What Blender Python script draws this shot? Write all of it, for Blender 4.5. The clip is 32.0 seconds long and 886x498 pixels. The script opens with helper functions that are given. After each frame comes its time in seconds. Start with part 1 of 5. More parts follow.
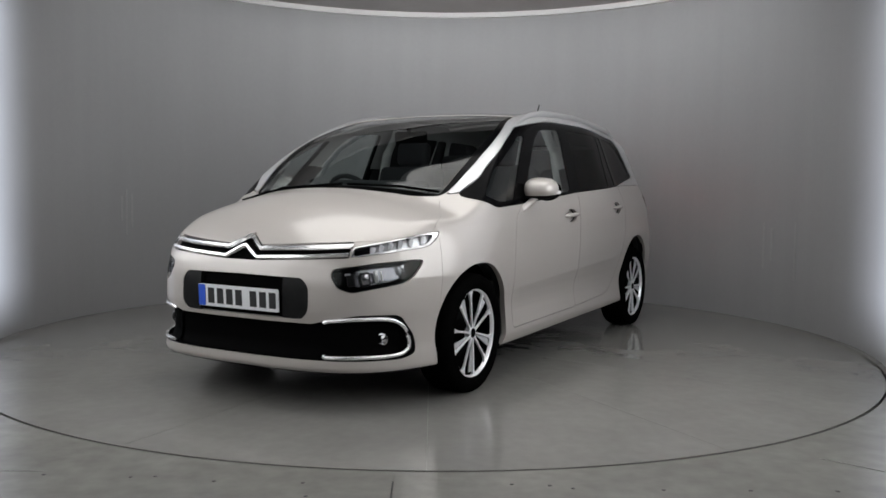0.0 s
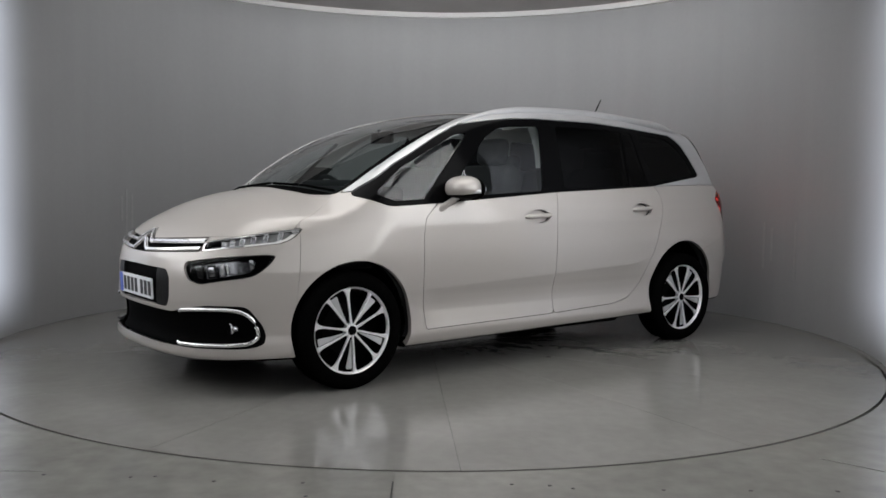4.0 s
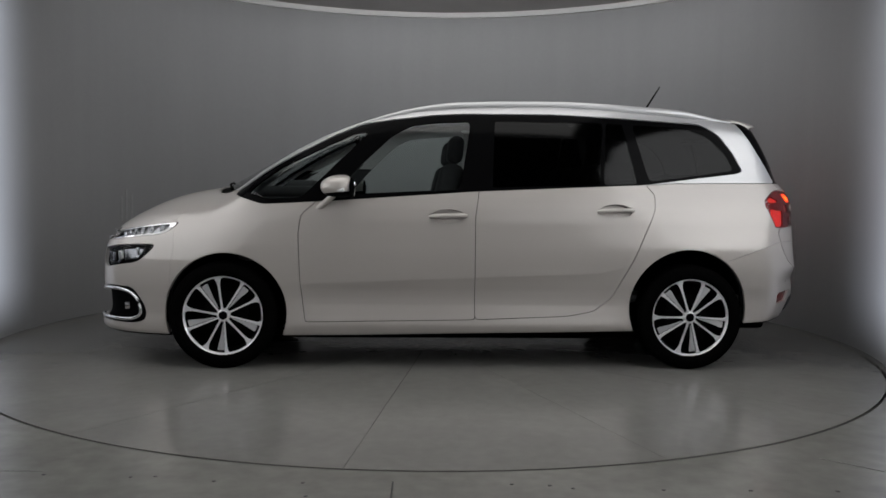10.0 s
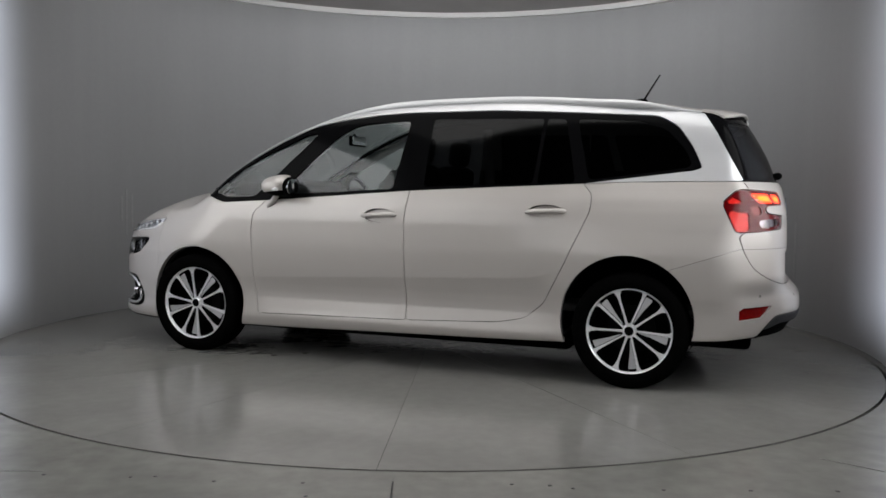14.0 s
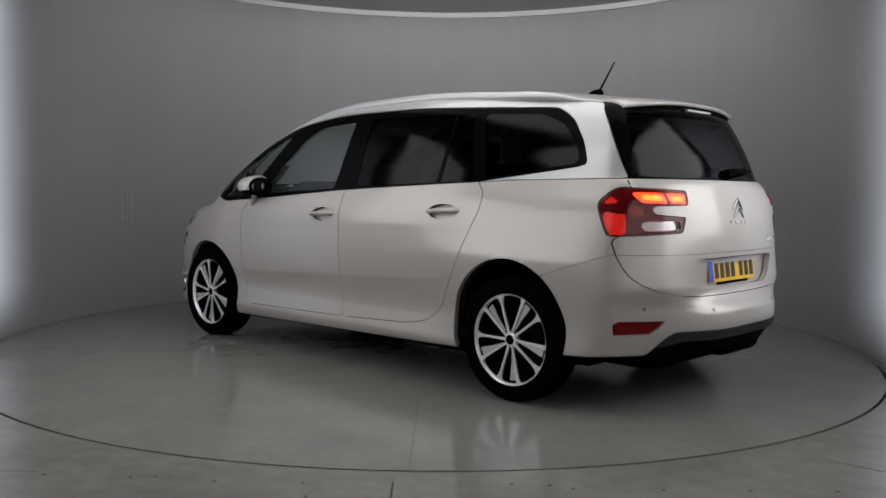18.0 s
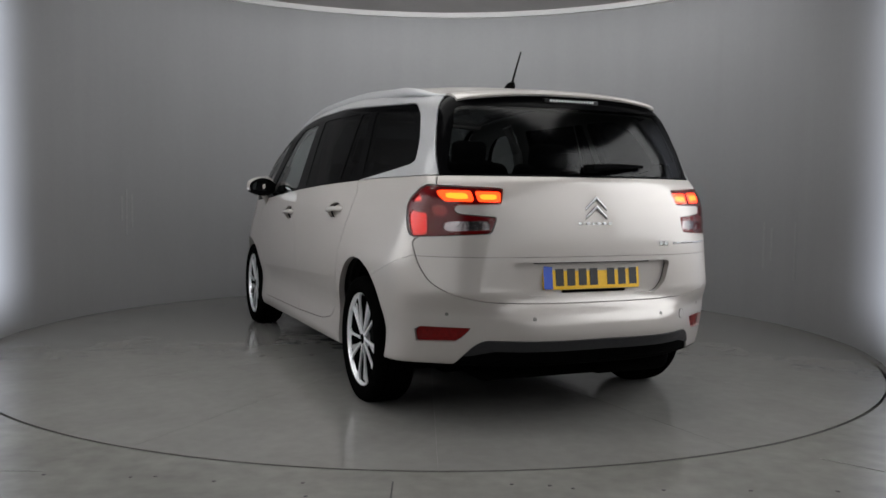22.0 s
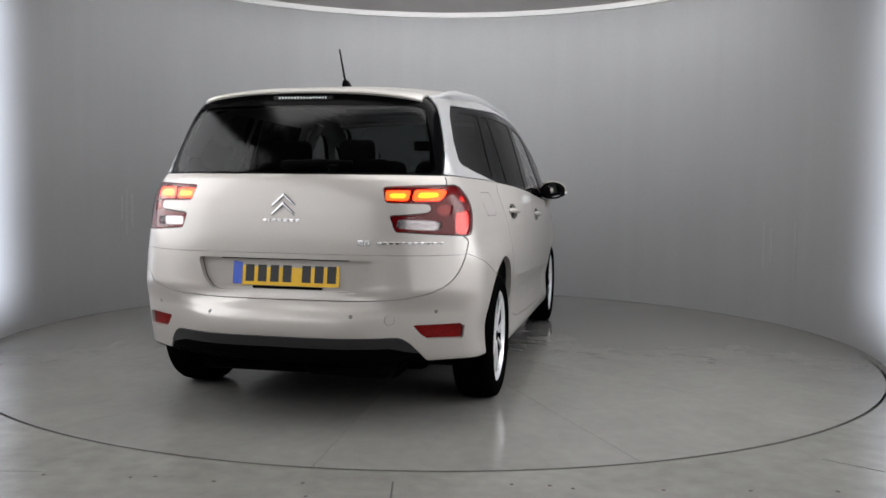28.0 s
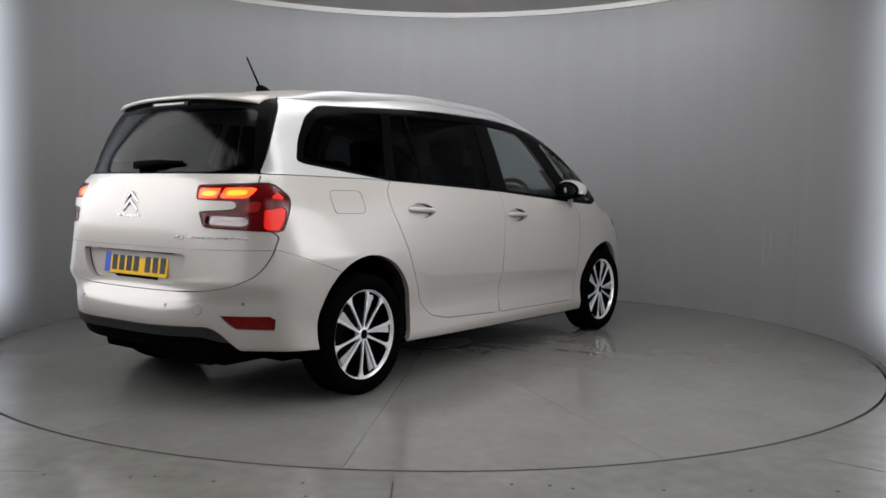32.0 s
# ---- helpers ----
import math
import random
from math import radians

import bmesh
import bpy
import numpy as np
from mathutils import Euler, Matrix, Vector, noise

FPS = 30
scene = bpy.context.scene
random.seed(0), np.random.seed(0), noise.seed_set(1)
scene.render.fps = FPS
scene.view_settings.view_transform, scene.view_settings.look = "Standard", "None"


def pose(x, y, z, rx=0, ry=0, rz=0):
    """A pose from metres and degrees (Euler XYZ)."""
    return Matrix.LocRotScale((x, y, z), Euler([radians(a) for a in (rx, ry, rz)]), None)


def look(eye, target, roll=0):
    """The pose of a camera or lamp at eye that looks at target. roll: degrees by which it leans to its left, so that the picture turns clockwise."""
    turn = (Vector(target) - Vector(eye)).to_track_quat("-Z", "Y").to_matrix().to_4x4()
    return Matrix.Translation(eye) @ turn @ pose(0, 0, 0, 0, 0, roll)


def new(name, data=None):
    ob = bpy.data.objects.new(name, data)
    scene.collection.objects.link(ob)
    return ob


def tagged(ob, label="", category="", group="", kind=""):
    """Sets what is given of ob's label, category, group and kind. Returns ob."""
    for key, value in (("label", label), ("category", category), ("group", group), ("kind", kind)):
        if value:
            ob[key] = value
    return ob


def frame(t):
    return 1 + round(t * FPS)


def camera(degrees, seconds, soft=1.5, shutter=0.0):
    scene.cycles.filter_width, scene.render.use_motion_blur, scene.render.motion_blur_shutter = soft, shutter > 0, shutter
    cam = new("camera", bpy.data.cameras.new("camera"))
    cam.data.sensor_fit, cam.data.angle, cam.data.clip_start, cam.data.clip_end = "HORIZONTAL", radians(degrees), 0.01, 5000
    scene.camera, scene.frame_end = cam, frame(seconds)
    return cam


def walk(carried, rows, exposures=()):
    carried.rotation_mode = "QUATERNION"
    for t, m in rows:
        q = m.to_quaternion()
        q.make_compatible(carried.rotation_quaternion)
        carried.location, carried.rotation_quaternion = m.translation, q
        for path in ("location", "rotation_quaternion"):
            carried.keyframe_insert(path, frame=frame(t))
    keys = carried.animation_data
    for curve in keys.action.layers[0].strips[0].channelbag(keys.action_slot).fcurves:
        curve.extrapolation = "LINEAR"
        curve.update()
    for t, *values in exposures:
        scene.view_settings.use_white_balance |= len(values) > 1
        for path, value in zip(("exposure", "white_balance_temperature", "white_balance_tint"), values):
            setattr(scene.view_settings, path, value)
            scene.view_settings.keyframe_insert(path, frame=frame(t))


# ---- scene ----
# the camera stands still before the turntable booth
cam = camera(53.81, 32.0, soft=1.6)
EYE, AIM, LEAN = (0.0, -6.259, 1.080), (0.0854, -0.2732, 0.6806), 0.695
CAMERA_ROWS = [(0.0, look(EYE, AIM, LEAN)), (32.0, look(EYE, AIM, LEAN))]
EXPOSURES = [(0.0, 0.87), (3.0, 0.93), (6.0, 0.24), (9.0, 0.10), (13.0, 0.78), (14.0, 0.63), (17.0, 0.38), (19.0, 0.48), (21.0, 0.59), (25.0, 1.24), (28.0, 1.35), (30.0, 1.29), (32.0, 0.98)]
walk(cam, CAMERA_ROWS, EXPOSURES)

# ---- light: a closed hall, lit by the two curved light walls of the booth ----
world = bpy.data.worlds.new("hall_air")
world.use_nodes = True
world.node_tree.nodes["Background"].inputs[0].default_value = (0.5, 0.52, 0.56, 1)
world.node_tree.nodes["Background"].inputs[1].default_value = 0.02
scene.world = world
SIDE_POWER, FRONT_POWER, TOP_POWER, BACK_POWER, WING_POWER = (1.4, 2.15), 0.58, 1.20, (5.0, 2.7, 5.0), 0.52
TOP_BOX = (0.0, -1.45, 3.4, 2.5)  # middle x, y and size of the light box over the stage
BOX_LOW, BOX_TOP = 0.88, 2.9  # lower and upper edge of the light walls


# ---- materials ----
def material(name, colour, rough=0.5, metal=0.0, coat=0.0, coat_rough=0.03, spec=0.5, glow=0.0, glow_colour=None, clear=0.0, ior=1.45,
             grain=0.0, grain_scale=40.0, stain=0.0, stain_scale=2.0, bump=0.0, bump_scale=200.0, rough_var=0.0, streak=0.0):
    m = bpy.data.materials.new(name)
    m.use_nodes = True
    nt = m.node_tree
    b = nt.nodes["Principled BSDF"]
    b.inputs["Base Color"].default_value = (*colour, 1)
    b.inputs["Roughness"].default_value = rough
    b.inputs["Metallic"].default_value = metal
    b.inputs["IOR"].default_value = ior
    b.inputs["Specular IOR Level"].default_value = spec
    b.inputs["Coat Weight"].default_value = coat
    b.inputs["Coat Roughness"].default_value = coat_rough
    b.inputs["Transmission Weight"].default_value = clear
    if glow:
        b.inputs["Emission Color"].default_value = (*(glow_colour or colour), 1)
        b.inputs["Emission Strength"].default_value = glow
    if grain or stain or bump or rough_var or streak:
        co = nt.nodes.new("ShaderNodeTexCoord")

        def noise_of(scale, detail):
            n = nt.nodes.new("ShaderNodeTexNoise")
            n.inputs["Scale"].default_value = scale
            n.inputs["Detail"].default_value = detail
            nt.links.new(co.outputs["Object"], n.inputs["Vector"])
            return n
        last = None
        for amount, scale in ((grain, grain_scale), (stain, stain_scale), (streak, 5.0)):
            if not amount:
                continue
            n = noise_of(scale, 6)
            if scale == 5.0:
                tall = nt.nodes.new("ShaderNodeMapping")
                tall.inputs["Scale"].default_value = (1.0, 1.0, 0.07)
                nt.links.new(co.outputs["Object"], tall.inputs["Vector"])
                nt.links.new(tall.outputs["Vector"], n.inputs["Vector"])
            ramp = nt.nodes.new("ShaderNodeMapRange")
            ramp.inputs["From Min"].default_value, ramp.inputs["From Max"].default_value = 0.3, 0.7
            ramp.inputs["To Min"].default_value, ramp.inputs["To Max"].default_value = 1 - amount, 1 + amount
            nt.links.new(n.outputs["Fac"], ramp.inputs["Value"])
            mul = nt.nodes.new("ShaderNodeVectorMath")
            mul.operation = "SCALE"
            if last is None:
                mul.inputs[0].default_value = colour
            else:
                nt.links.new(last, mul.inputs[0])
            nt.links.new(ramp.outputs["Result"], mul.inputs["Scale"])
            last = mul.outputs[0]
        if last is not None:
            nt.links.new(last, b.inputs["Base Color"])
        if bump:
            n = noise_of(bump_scale, 4)
            bn = nt.nodes.new("ShaderNodeBump")
            bn.inputs["Strength"].default_value = bump
            bn.inputs["Distance"].default_value = 0.002
            nt.links.new(n.outputs["Fac"], bn.inputs["Height"])
            nt.links.new(bn.outputs["Normal"], b.inputs["Normal"])
        if rough_var:
            n = noise_of(1.7, 5)
            ramp = nt.nodes.new("ShaderNodeMapRange")
            ramp.inputs["From Min"].default_value, ramp.inputs["From Max"].default_value = 0.3, 0.7
            ramp.inputs["To Min"].default_value, ramp.inputs["To Max"].default_value = rough - rough_var, rough + rough_var
            nt.links.new(n.outputs["Fac"], ramp.inputs["Value"])
            nt.links.new(ramp.outputs["Result"], b.inputs["Roughness"])
    return m


PAINT = material("champagne_paint", (0.440, 0.411, 0.388), rough=0.42, metal=0.26, coat=0.7, coat_rough=0.09, grain=0.03, grain_scale=900.0)
SILVER = material("satin_silver", (0.52, 0.52, 0.53), rough=0.36, metal=0.5, coat=0.5, grain=0.02, grain_scale=600.0)
BADGE_CHROME = material("dark_chrome", (0.42, 0.42, 0.43), rough=0.12, metal=1.0)
BAR_CHROME = material("brushed_chrome", (0.82, 0.82, 0.83), rough=0.22, metal=0.8)
BLACK_GLOSS = material("black_gloss", (0.003, 0.003, 0.0033), rough=0.1, ior=1.09)
BLACK_PLASTIC = material("black_plastic", (0.0022, 0.0022, 0.0023), rough=0.6, spec=0.01, bump=0.2, bump_scale=900.0, grain=0.1)
GREY_PLASTIC = material("grey_plastic", (0.012, 0.012, 0.0125), rough=0.35, spec=0.14, bump=0.2, bump_scale=900.0, grain=0.1)
LIP_GREY = material("grained_grey_plastic", (0.022, 0.022, 0.024), rough=0.5, spec=0.3, bump=0.25, bump_scale=700.0, grain=0.1)
UNDER = material("underbody_black", (0.0015, 0.0015, 0.0015), rough=0.9, grain=0.2, spec=0.03)
TYRE = material("tyre_rubber", (0.0022, 0.0022, 0.0022), rough=0.9, grain=0.25, grain_scale=60.0, spec=0.0)
ALLOY = material("machined_alloy", (0.91, 0.91, 0.93), rough=0.30, metal=0.5, grain=0.04, grain_scale=300.0)
ALLOY_SATIN = material("satin_alloy", (0.60, 0.60, 0.62), rough=0.36, metal=0.55, grain=0.04, grain_scale=300.0)
ALLOY_DARK = material("black_alloy", (0.0015, 0.0015, 0.0016), rough=0.6, spec=0.01)
BRAKE = material("brake_iron", (0.003, 0.003, 0.003), rough=0.8, metal=0.0, spec=0.05, grain=0.2)
TRIM = material("dark_cabin_trim", (0.02, 0.02, 0.0215), rough=0.7, grain=0.12, grain_scale=200.0)
HEADLINER = material("pale_headliner", (0.42, 0.42, 0.41), rough=0.9, grain=0.06, grain_scale=200.0)
FABRIC = material("dark_seat_fabric", (0.018, 0.018, 0.0195), rough=0.9, grain=0.25, grain_scale=250.0)
SCREEN_GLASS = material("mirror_silvering", (0.8, 0.82, 0.84), rough=0.03, metal=1.0)
RED_LENS = material("red_lens", (0.14, 0.0025, 0.0025), rough=0.25, spec=0.3, bump=0.5, bump_scale=160.0, grain=0.25, grain_scale=70.0)
RED_DARK = material("dark_red_lens", (0.12, 0.003, 0.005), rough=0.2, spec=0.3, grain=0.2, grain_scale=80.0)
RED_GLOW = material("glowing_red_lens", (0.55, 0.016, 0.012), rough=0.3, glow=0.28, glow_colour=(1.0, 0.02, 0.012), bump=0.4, bump_scale=120.0, grain=0.2, grain_scale=60.0)
RED_MID = material("ruby_lens", (0.20, 0.004, 0.004), rough=0.3, glow=0.05, glow_colour=(1.0, 0.02, 0.012), bump=0.4, bump_scale=120.0)
AMBER_GLOW = material("glowing_tail_lamp", (0.7, 0.05, 0.02), rough=0.3, glow=2.3, glow_colour=(1.0, 0.045, 0.006), grain=0.1)
AMBER_CORE = material("tail_lamp_core", (0.8, 0.1, 0.02), rough=0.3, glow=6.5, glow_colour=(1.0, 0.068, 0.004))
PLATE_LAMP = material("plate_lamp_glow", (0.9, 0.7, 0.5), rough=0.4, glow=6.0, glow_colour=(1.0, 0.5, 0.22))
LAMP_SILVER = material("pale_lamp_inner", (0.55, 0.55, 0.56), rough=0.25, metal=0.5, coat=1.0, grain=0.2, grain_scale=60.0)
CLEAR_LENS = material("white_lens", (0.7, 0.7, 0.7), rough=0.12, coat=1.0, grain=0.12, grain_scale=90.0)
LAMP_BOWL = material("lamp_reflector", (0.5, 0.5, 0.52), rough=0.15, metal=1.0, bump=0.5, bump_scale=90.0)
REVERSE_BOWL = material("reversing_reflector", (0.42, 0.42, 0.43), rough=0.1, metal=1.0, bump=1.0, bump_scale=70.0)
HEAD_BOWL = material("headlight_reflector", (0.34, 0.34, 0.36), rough=0.2, metal=1.0, bump=0.6, bump_scale=50.0)
LED_BOWL = material("running_light_reflector", (0.88, 0.88, 0.9), rough=0.25, metal=0.8, bump=0.3, bump_scale=60.0)
PLATE_WHITE = material("white_plate", (0.72, 0.73, 0.75), rough=0.35, grain=0.03)
PLATE_YELLOW = material("yellow_plate", (0.78, 0.46, 0.012), rough=0.35, grain=0.03)
PLATE_BLUE = material("blue_plate_band", (0.03, 0.09, 0.5), rough=0.35)
PLATE_INK = material("plate_ink", (0.02, 0.02, 0.022), rough=0.5)
WALL_PAINT = material("booth_wall_paint", (0.312, 0.311, 0.316), rough=0.45, spec=0.5, grain=0.012, grain_scale=25.0, stain=0.02,
                      stain_scale=0.8, streak=0.022)
RIM_PAINT = material("pale_rim_paint", (0.75, 0.74, 0.73), rough=0.5, grain=0.02)
CEILING_PAINT = material("ceiling_paint", (0.5, 0.48, 0.47), rough=0.85, grain=0.04, stain=0.05)
TABLE_FLOOR = material("grey_resin_floor", (0.195, 0.19, 0.18), rough=0.15, spec=0.45, grain=0.05, grain_scale=14.0, stain=0.08,
                       stain_scale=1.6, bump=0.04, bump_scale=60.0, rough_var=0.05)
HALL_FLOOR = material("worn_resin_floor", (0.182, 0.178, 0.165), rough=0.2, spec=0.45, grain=0.10, grain_scale=11.0, stain=0.13,
                      stain_scale=1.3, bump=0.04, bump_scale=70.0, rough_var=0.04)
JOINT = material("dark_joint", (0.02, 0.02, 0.019), rough=0.7)
JOINT_SOFT = material("filled_joint", (0.14, 0.136, 0.126), rough=0.5)
JOINT_FAINT = material("faint_joint", (0.155, 0.151, 0.139), rough=0.4)
BOLT = material("dull_bolt", (0.05, 0.048, 0.045), rough=0.6, metal=0.4)
HALL_WALL = material("dark_hall_wall", (0.03, 0.03, 0.031), rough=0.9, grain=0.1)
WEST_GLOW = material("west_light_fabric", (0.85, 0.85, 0.85), rough=0.6, glow=SIDE_POWER[0], glow_colour=(0.97, 0.985, 1.0))
EAST_GLOW = material("east_light_fabric", (0.85, 0.85, 0.85), rough=0.6, glow=SIDE_POWER[1], glow_colour=(0.97, 0.985, 1.0))
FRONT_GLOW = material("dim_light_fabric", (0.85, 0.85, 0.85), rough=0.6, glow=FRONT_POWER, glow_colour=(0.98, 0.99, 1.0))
TOP_GLOW = material("top_box_fabric", (0.8, 0.8, 0.8), rough=0.7, glow=TOP_POWER, glow_colour=(1.0, 0.99, 0.97))
FRAME_PAINT = material("white_frame", (0.6, 0.6, 0.6), rough=0.5, grain=0.03)


def wing_glow_paint(name, y_dark, y_bright):
    """Booth wall paint with lamp light put in as glow, rising along y, fading towards floor and ceiling."""
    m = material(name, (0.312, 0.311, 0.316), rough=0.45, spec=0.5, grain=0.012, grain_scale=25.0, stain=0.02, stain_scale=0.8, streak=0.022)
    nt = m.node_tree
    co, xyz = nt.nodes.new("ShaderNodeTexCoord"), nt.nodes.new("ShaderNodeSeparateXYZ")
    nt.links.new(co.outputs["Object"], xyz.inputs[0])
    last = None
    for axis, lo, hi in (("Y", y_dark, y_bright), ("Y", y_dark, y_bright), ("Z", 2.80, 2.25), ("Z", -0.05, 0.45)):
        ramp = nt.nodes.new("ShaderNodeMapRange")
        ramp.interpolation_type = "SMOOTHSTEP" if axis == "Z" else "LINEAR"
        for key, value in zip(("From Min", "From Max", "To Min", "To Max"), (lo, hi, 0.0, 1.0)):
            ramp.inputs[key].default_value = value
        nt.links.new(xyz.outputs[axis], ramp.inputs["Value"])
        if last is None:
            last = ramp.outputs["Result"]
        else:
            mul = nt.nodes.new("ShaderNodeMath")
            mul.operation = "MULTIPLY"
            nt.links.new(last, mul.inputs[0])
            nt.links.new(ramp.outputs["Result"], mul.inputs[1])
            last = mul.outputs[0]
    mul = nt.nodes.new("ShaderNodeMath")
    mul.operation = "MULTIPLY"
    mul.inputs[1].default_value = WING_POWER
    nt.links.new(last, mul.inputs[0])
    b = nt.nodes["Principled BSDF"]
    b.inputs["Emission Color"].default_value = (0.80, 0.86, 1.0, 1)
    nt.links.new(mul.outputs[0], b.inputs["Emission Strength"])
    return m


WING_EAST, WING_WEST = wing_glow_paint("east_wing_painted_glow", 0.25, -1.15), wing_glow_paint("west_wing_painted_glow", 0.55, -0.30)


def tinted(name, tint, gloss=1.0, blur=0.02):
    """Car glass: a tinted see-through sheet with a mirror-like surface."""
    m = bpy.data.materials.new(name)
    m.use_nodes = True
    nt = m.node_tree
    for n in list(nt.nodes):
        nt.nodes.remove(n)
    out = nt.nodes.new("ShaderNodeOutputMaterial")
    mix = nt.nodes.new("ShaderNodeMixShader")
    see = nt.nodes.new("ShaderNodeBsdfTransparent")
    see.inputs[0].default_value = (*tint, 1)
    shine = nt.nodes.new("ShaderNodeBsdfGlossy")
    shine.inputs["Roughness"].default_value = blur
    shine.inputs["Color"].default_value = (gloss, gloss, gloss, 1)
    lw = nt.nodes.new("ShaderNodeLayerWeight")
    lw.inputs["Blend"].default_value = 0.5
    power = nt.nodes.new("ShaderNodeMath")
    power.operation = "POWER"
    power.inputs[1].default_value = 5.0
    fr = nt.nodes.new("ShaderNodeMath")
    fr.operation = "MULTIPLY_ADD"
    fr.inputs[1].default_value, fr.inputs[2].default_value = 0.9, 0.04
    nt.links.new(lw.outputs["Facing"], power.inputs[0])
    nt.links.new(power.outputs[0], fr.inputs[0])
    nt.links.new(fr.outputs[0], mix.inputs[0])
    nt.links.new(see.outputs[0], mix.inputs[1])
    nt.links.new(shine.outputs[0], mix.inputs[2])
    nt.links.new(mix.outputs[0], out.inputs[0])
    return m


CLEAR_GLASS = tinted("clear_car_glass", (0.82, 0.87, 0.86))
PRIVACY_GLASS = tinted("privacy_glass", (0.028, 0.029, 0.031), 0.34, 0.08)
REAR_GLASS = tinted("tinted_rear_glass", (0.12, 0.125, 0.125), 0.42, 0.12)
ROOF_GLASS = tinted("tinted_roof_glass", (0.25, 0.26, 0.27))
SCREEN = tinted("windscreen_glass", (0.50, 0.54, 0.54))
TAIL_LENS = tinted("tail_lamp_lens", (0.92, 0.86, 0.86), 0.5)


# ---- mesh helpers ----
OX, OY = -0.144, 0.141  # the car's middle on the turntable


def part(name, bm, mat, parent, label="", smooth=True, at=None):
    """Links a bmesh as one mesh object under a thing or a part."""
    me = bpy.data.meshes.new(name)
    bm.to_mesh(me)
    bm.free()
    if smooth:
        for f in me.polygons:
            f.use_smooth = True
        me.set_sharp_from_angle(angle=radians(38))
    me.materials.append(mat)
    return link(name, me, parent, label, at)


def link(name, me, parent, label="", at=None):
    ob = new(name, me)
    if parent is not None:
        ob.parent = parent
    if at is not None:
        ob.matrix_basis = at
    elif parent is not None and parent.name == "people_carrier":
        ob.location = (OX, OY, 0)
    if label:
        ob["label"] = label
    return ob


def box(sx, sy, sz, c=(0, 0, 0), bevel=0.0, seg=2, rot=None, bm=None):
    bm = bm or bmesh.new()
    made = bmesh.ops.create_cube(bm, size=1.0)["verts"]
    m = Matrix.Translation(c) @ (rot.to_4x4() if rot else Matrix.Identity(4)) @ Matrix.Diagonal((sx, sy, sz, 1))
    bmesh.ops.transform(bm, matrix=m, verts=made)
    if bevel:
        ids = set(made)
        edges = [e for e in bm.edges if e.verts[0] in ids and e.verts[1] in ids]
        bmesh.ops.bevel(bm, geom=edges, offset=bevel, segments=seg, affect="EDGES", profile=0.5)
    return bm


def lathe(profile, n=48, bm=None, axis="y"):
    """Turns a list of (radius, along) round an axis."""
    bm = bm or bmesh.new()
    rings = []
    for r, a in profile:
        ring = []
        for i in range(n):
            t = 2 * math.pi * i / n
            co = (r * math.cos(t), a, r * math.sin(t)) if axis == "y" else (r * math.cos(t), r * math.sin(t), a)
            ring.append(bm.verts.new(co))
        rings.append(ring)
    for a, b in zip(rings, rings[1:]):
        for i in range(n):
            j = (i + 1) % n
            bm.faces.new((a[i], a[j], b[j], b[i]) if axis == "z" else (a[j], a[i], b[i], b[j]))
    return bm


def tube(points, r, n=10, bm=None, flat=1.0):
    """A round (or flattened) bar along points."""
    bm = bm or bmesh.new()
    P = [Vector(p) for p in points]
    rings = []
    for i, p in enumerate(P):
        d = (P[min(i + 1, len(P) - 1)] - P[max(i - 1, 0)]).normalized()
        up = Vector((0, 0, 1)) if abs(d.z) < 0.9 else Vector((1, 0, 0))
        s = d.cross(up).normalized()
        u = s.cross(d).normalized()
        rr = r[i] if isinstance(r, (list, tuple)) else r
        rings.append([bm.verts.new(p + rr * (math.cos(a) * s + flat * math.sin(a) * u))
                      for a in (2 * math.pi * k / n for k in range(n))])
    for a, b in zip(rings, rings[1:]):
        for i in range(n):
            j = (i + 1) % n
            bm.faces.new((a[i], a[j], b[j], b[i]))
    bm.faces.new(rings[0][::-1])
    bm.faces.new(rings[-1])
    return bm


def prism(outline, depth, bm=None, place=None, bevel=0.0):
    """An extruded outline of (u, v): u along x, v along z, depth along y (towards +y)."""
    bm = bm or bmesh.new()
    a = [bm.verts.new((u, 0, v)) for u, v in outline]
    b = [bm.verts.new((u, depth, v)) for u, v in outline]
    n = len(a)
    faces = [bm.faces.new(a), bm.faces.new(b[::-1])]
    for i in range(n):
        j = (i + 1) % n
        faces.append(bm.faces.new((a[j], a[i], b[i], b[j])))
    if bevel:
        edges = {e for f in faces[:2] for e in f.edges}
        made = bmesh.ops.bevel(bm, geom=list(edges), offset=bevel, segments=2, affect="EDGES", profile=0.5)
    if place is not None:
        bmesh.ops.transform(bm, matrix=place, verts=list(bm.verts))
    bmesh.ops.recalc_face_normals(bm, faces=list(bm.faces))
    return bm


def rounded(w, h, r, n=5):
    """Outline of a rounded rectangle."""
    out = []
    for cx, cy, a0 in ((w / 2 - r, h / 2 - r, 0), (-w / 2 + r, h / 2 - r, 90), (-w / 2 + r, -h / 2 + r, 180), (w / 2 - r, -h / 2 + r, 270)):
        for i in range(n + 1):
            a = radians(a0 + 90 * i / n)
            out.append((cx + r * math.cos(a), cy + r * math.sin(a)))
    return out


# ---- the booth ----
WX, WY, WR, WALL_TOP = 0.0, 0.10, 3.04, 2.905
WALL_FROM, WING_A, WING_B, WALL_TO = -26.0, 3.0, 164.0, 194.0  # degrees: the wall round the turntable, with light painted as glow on each end


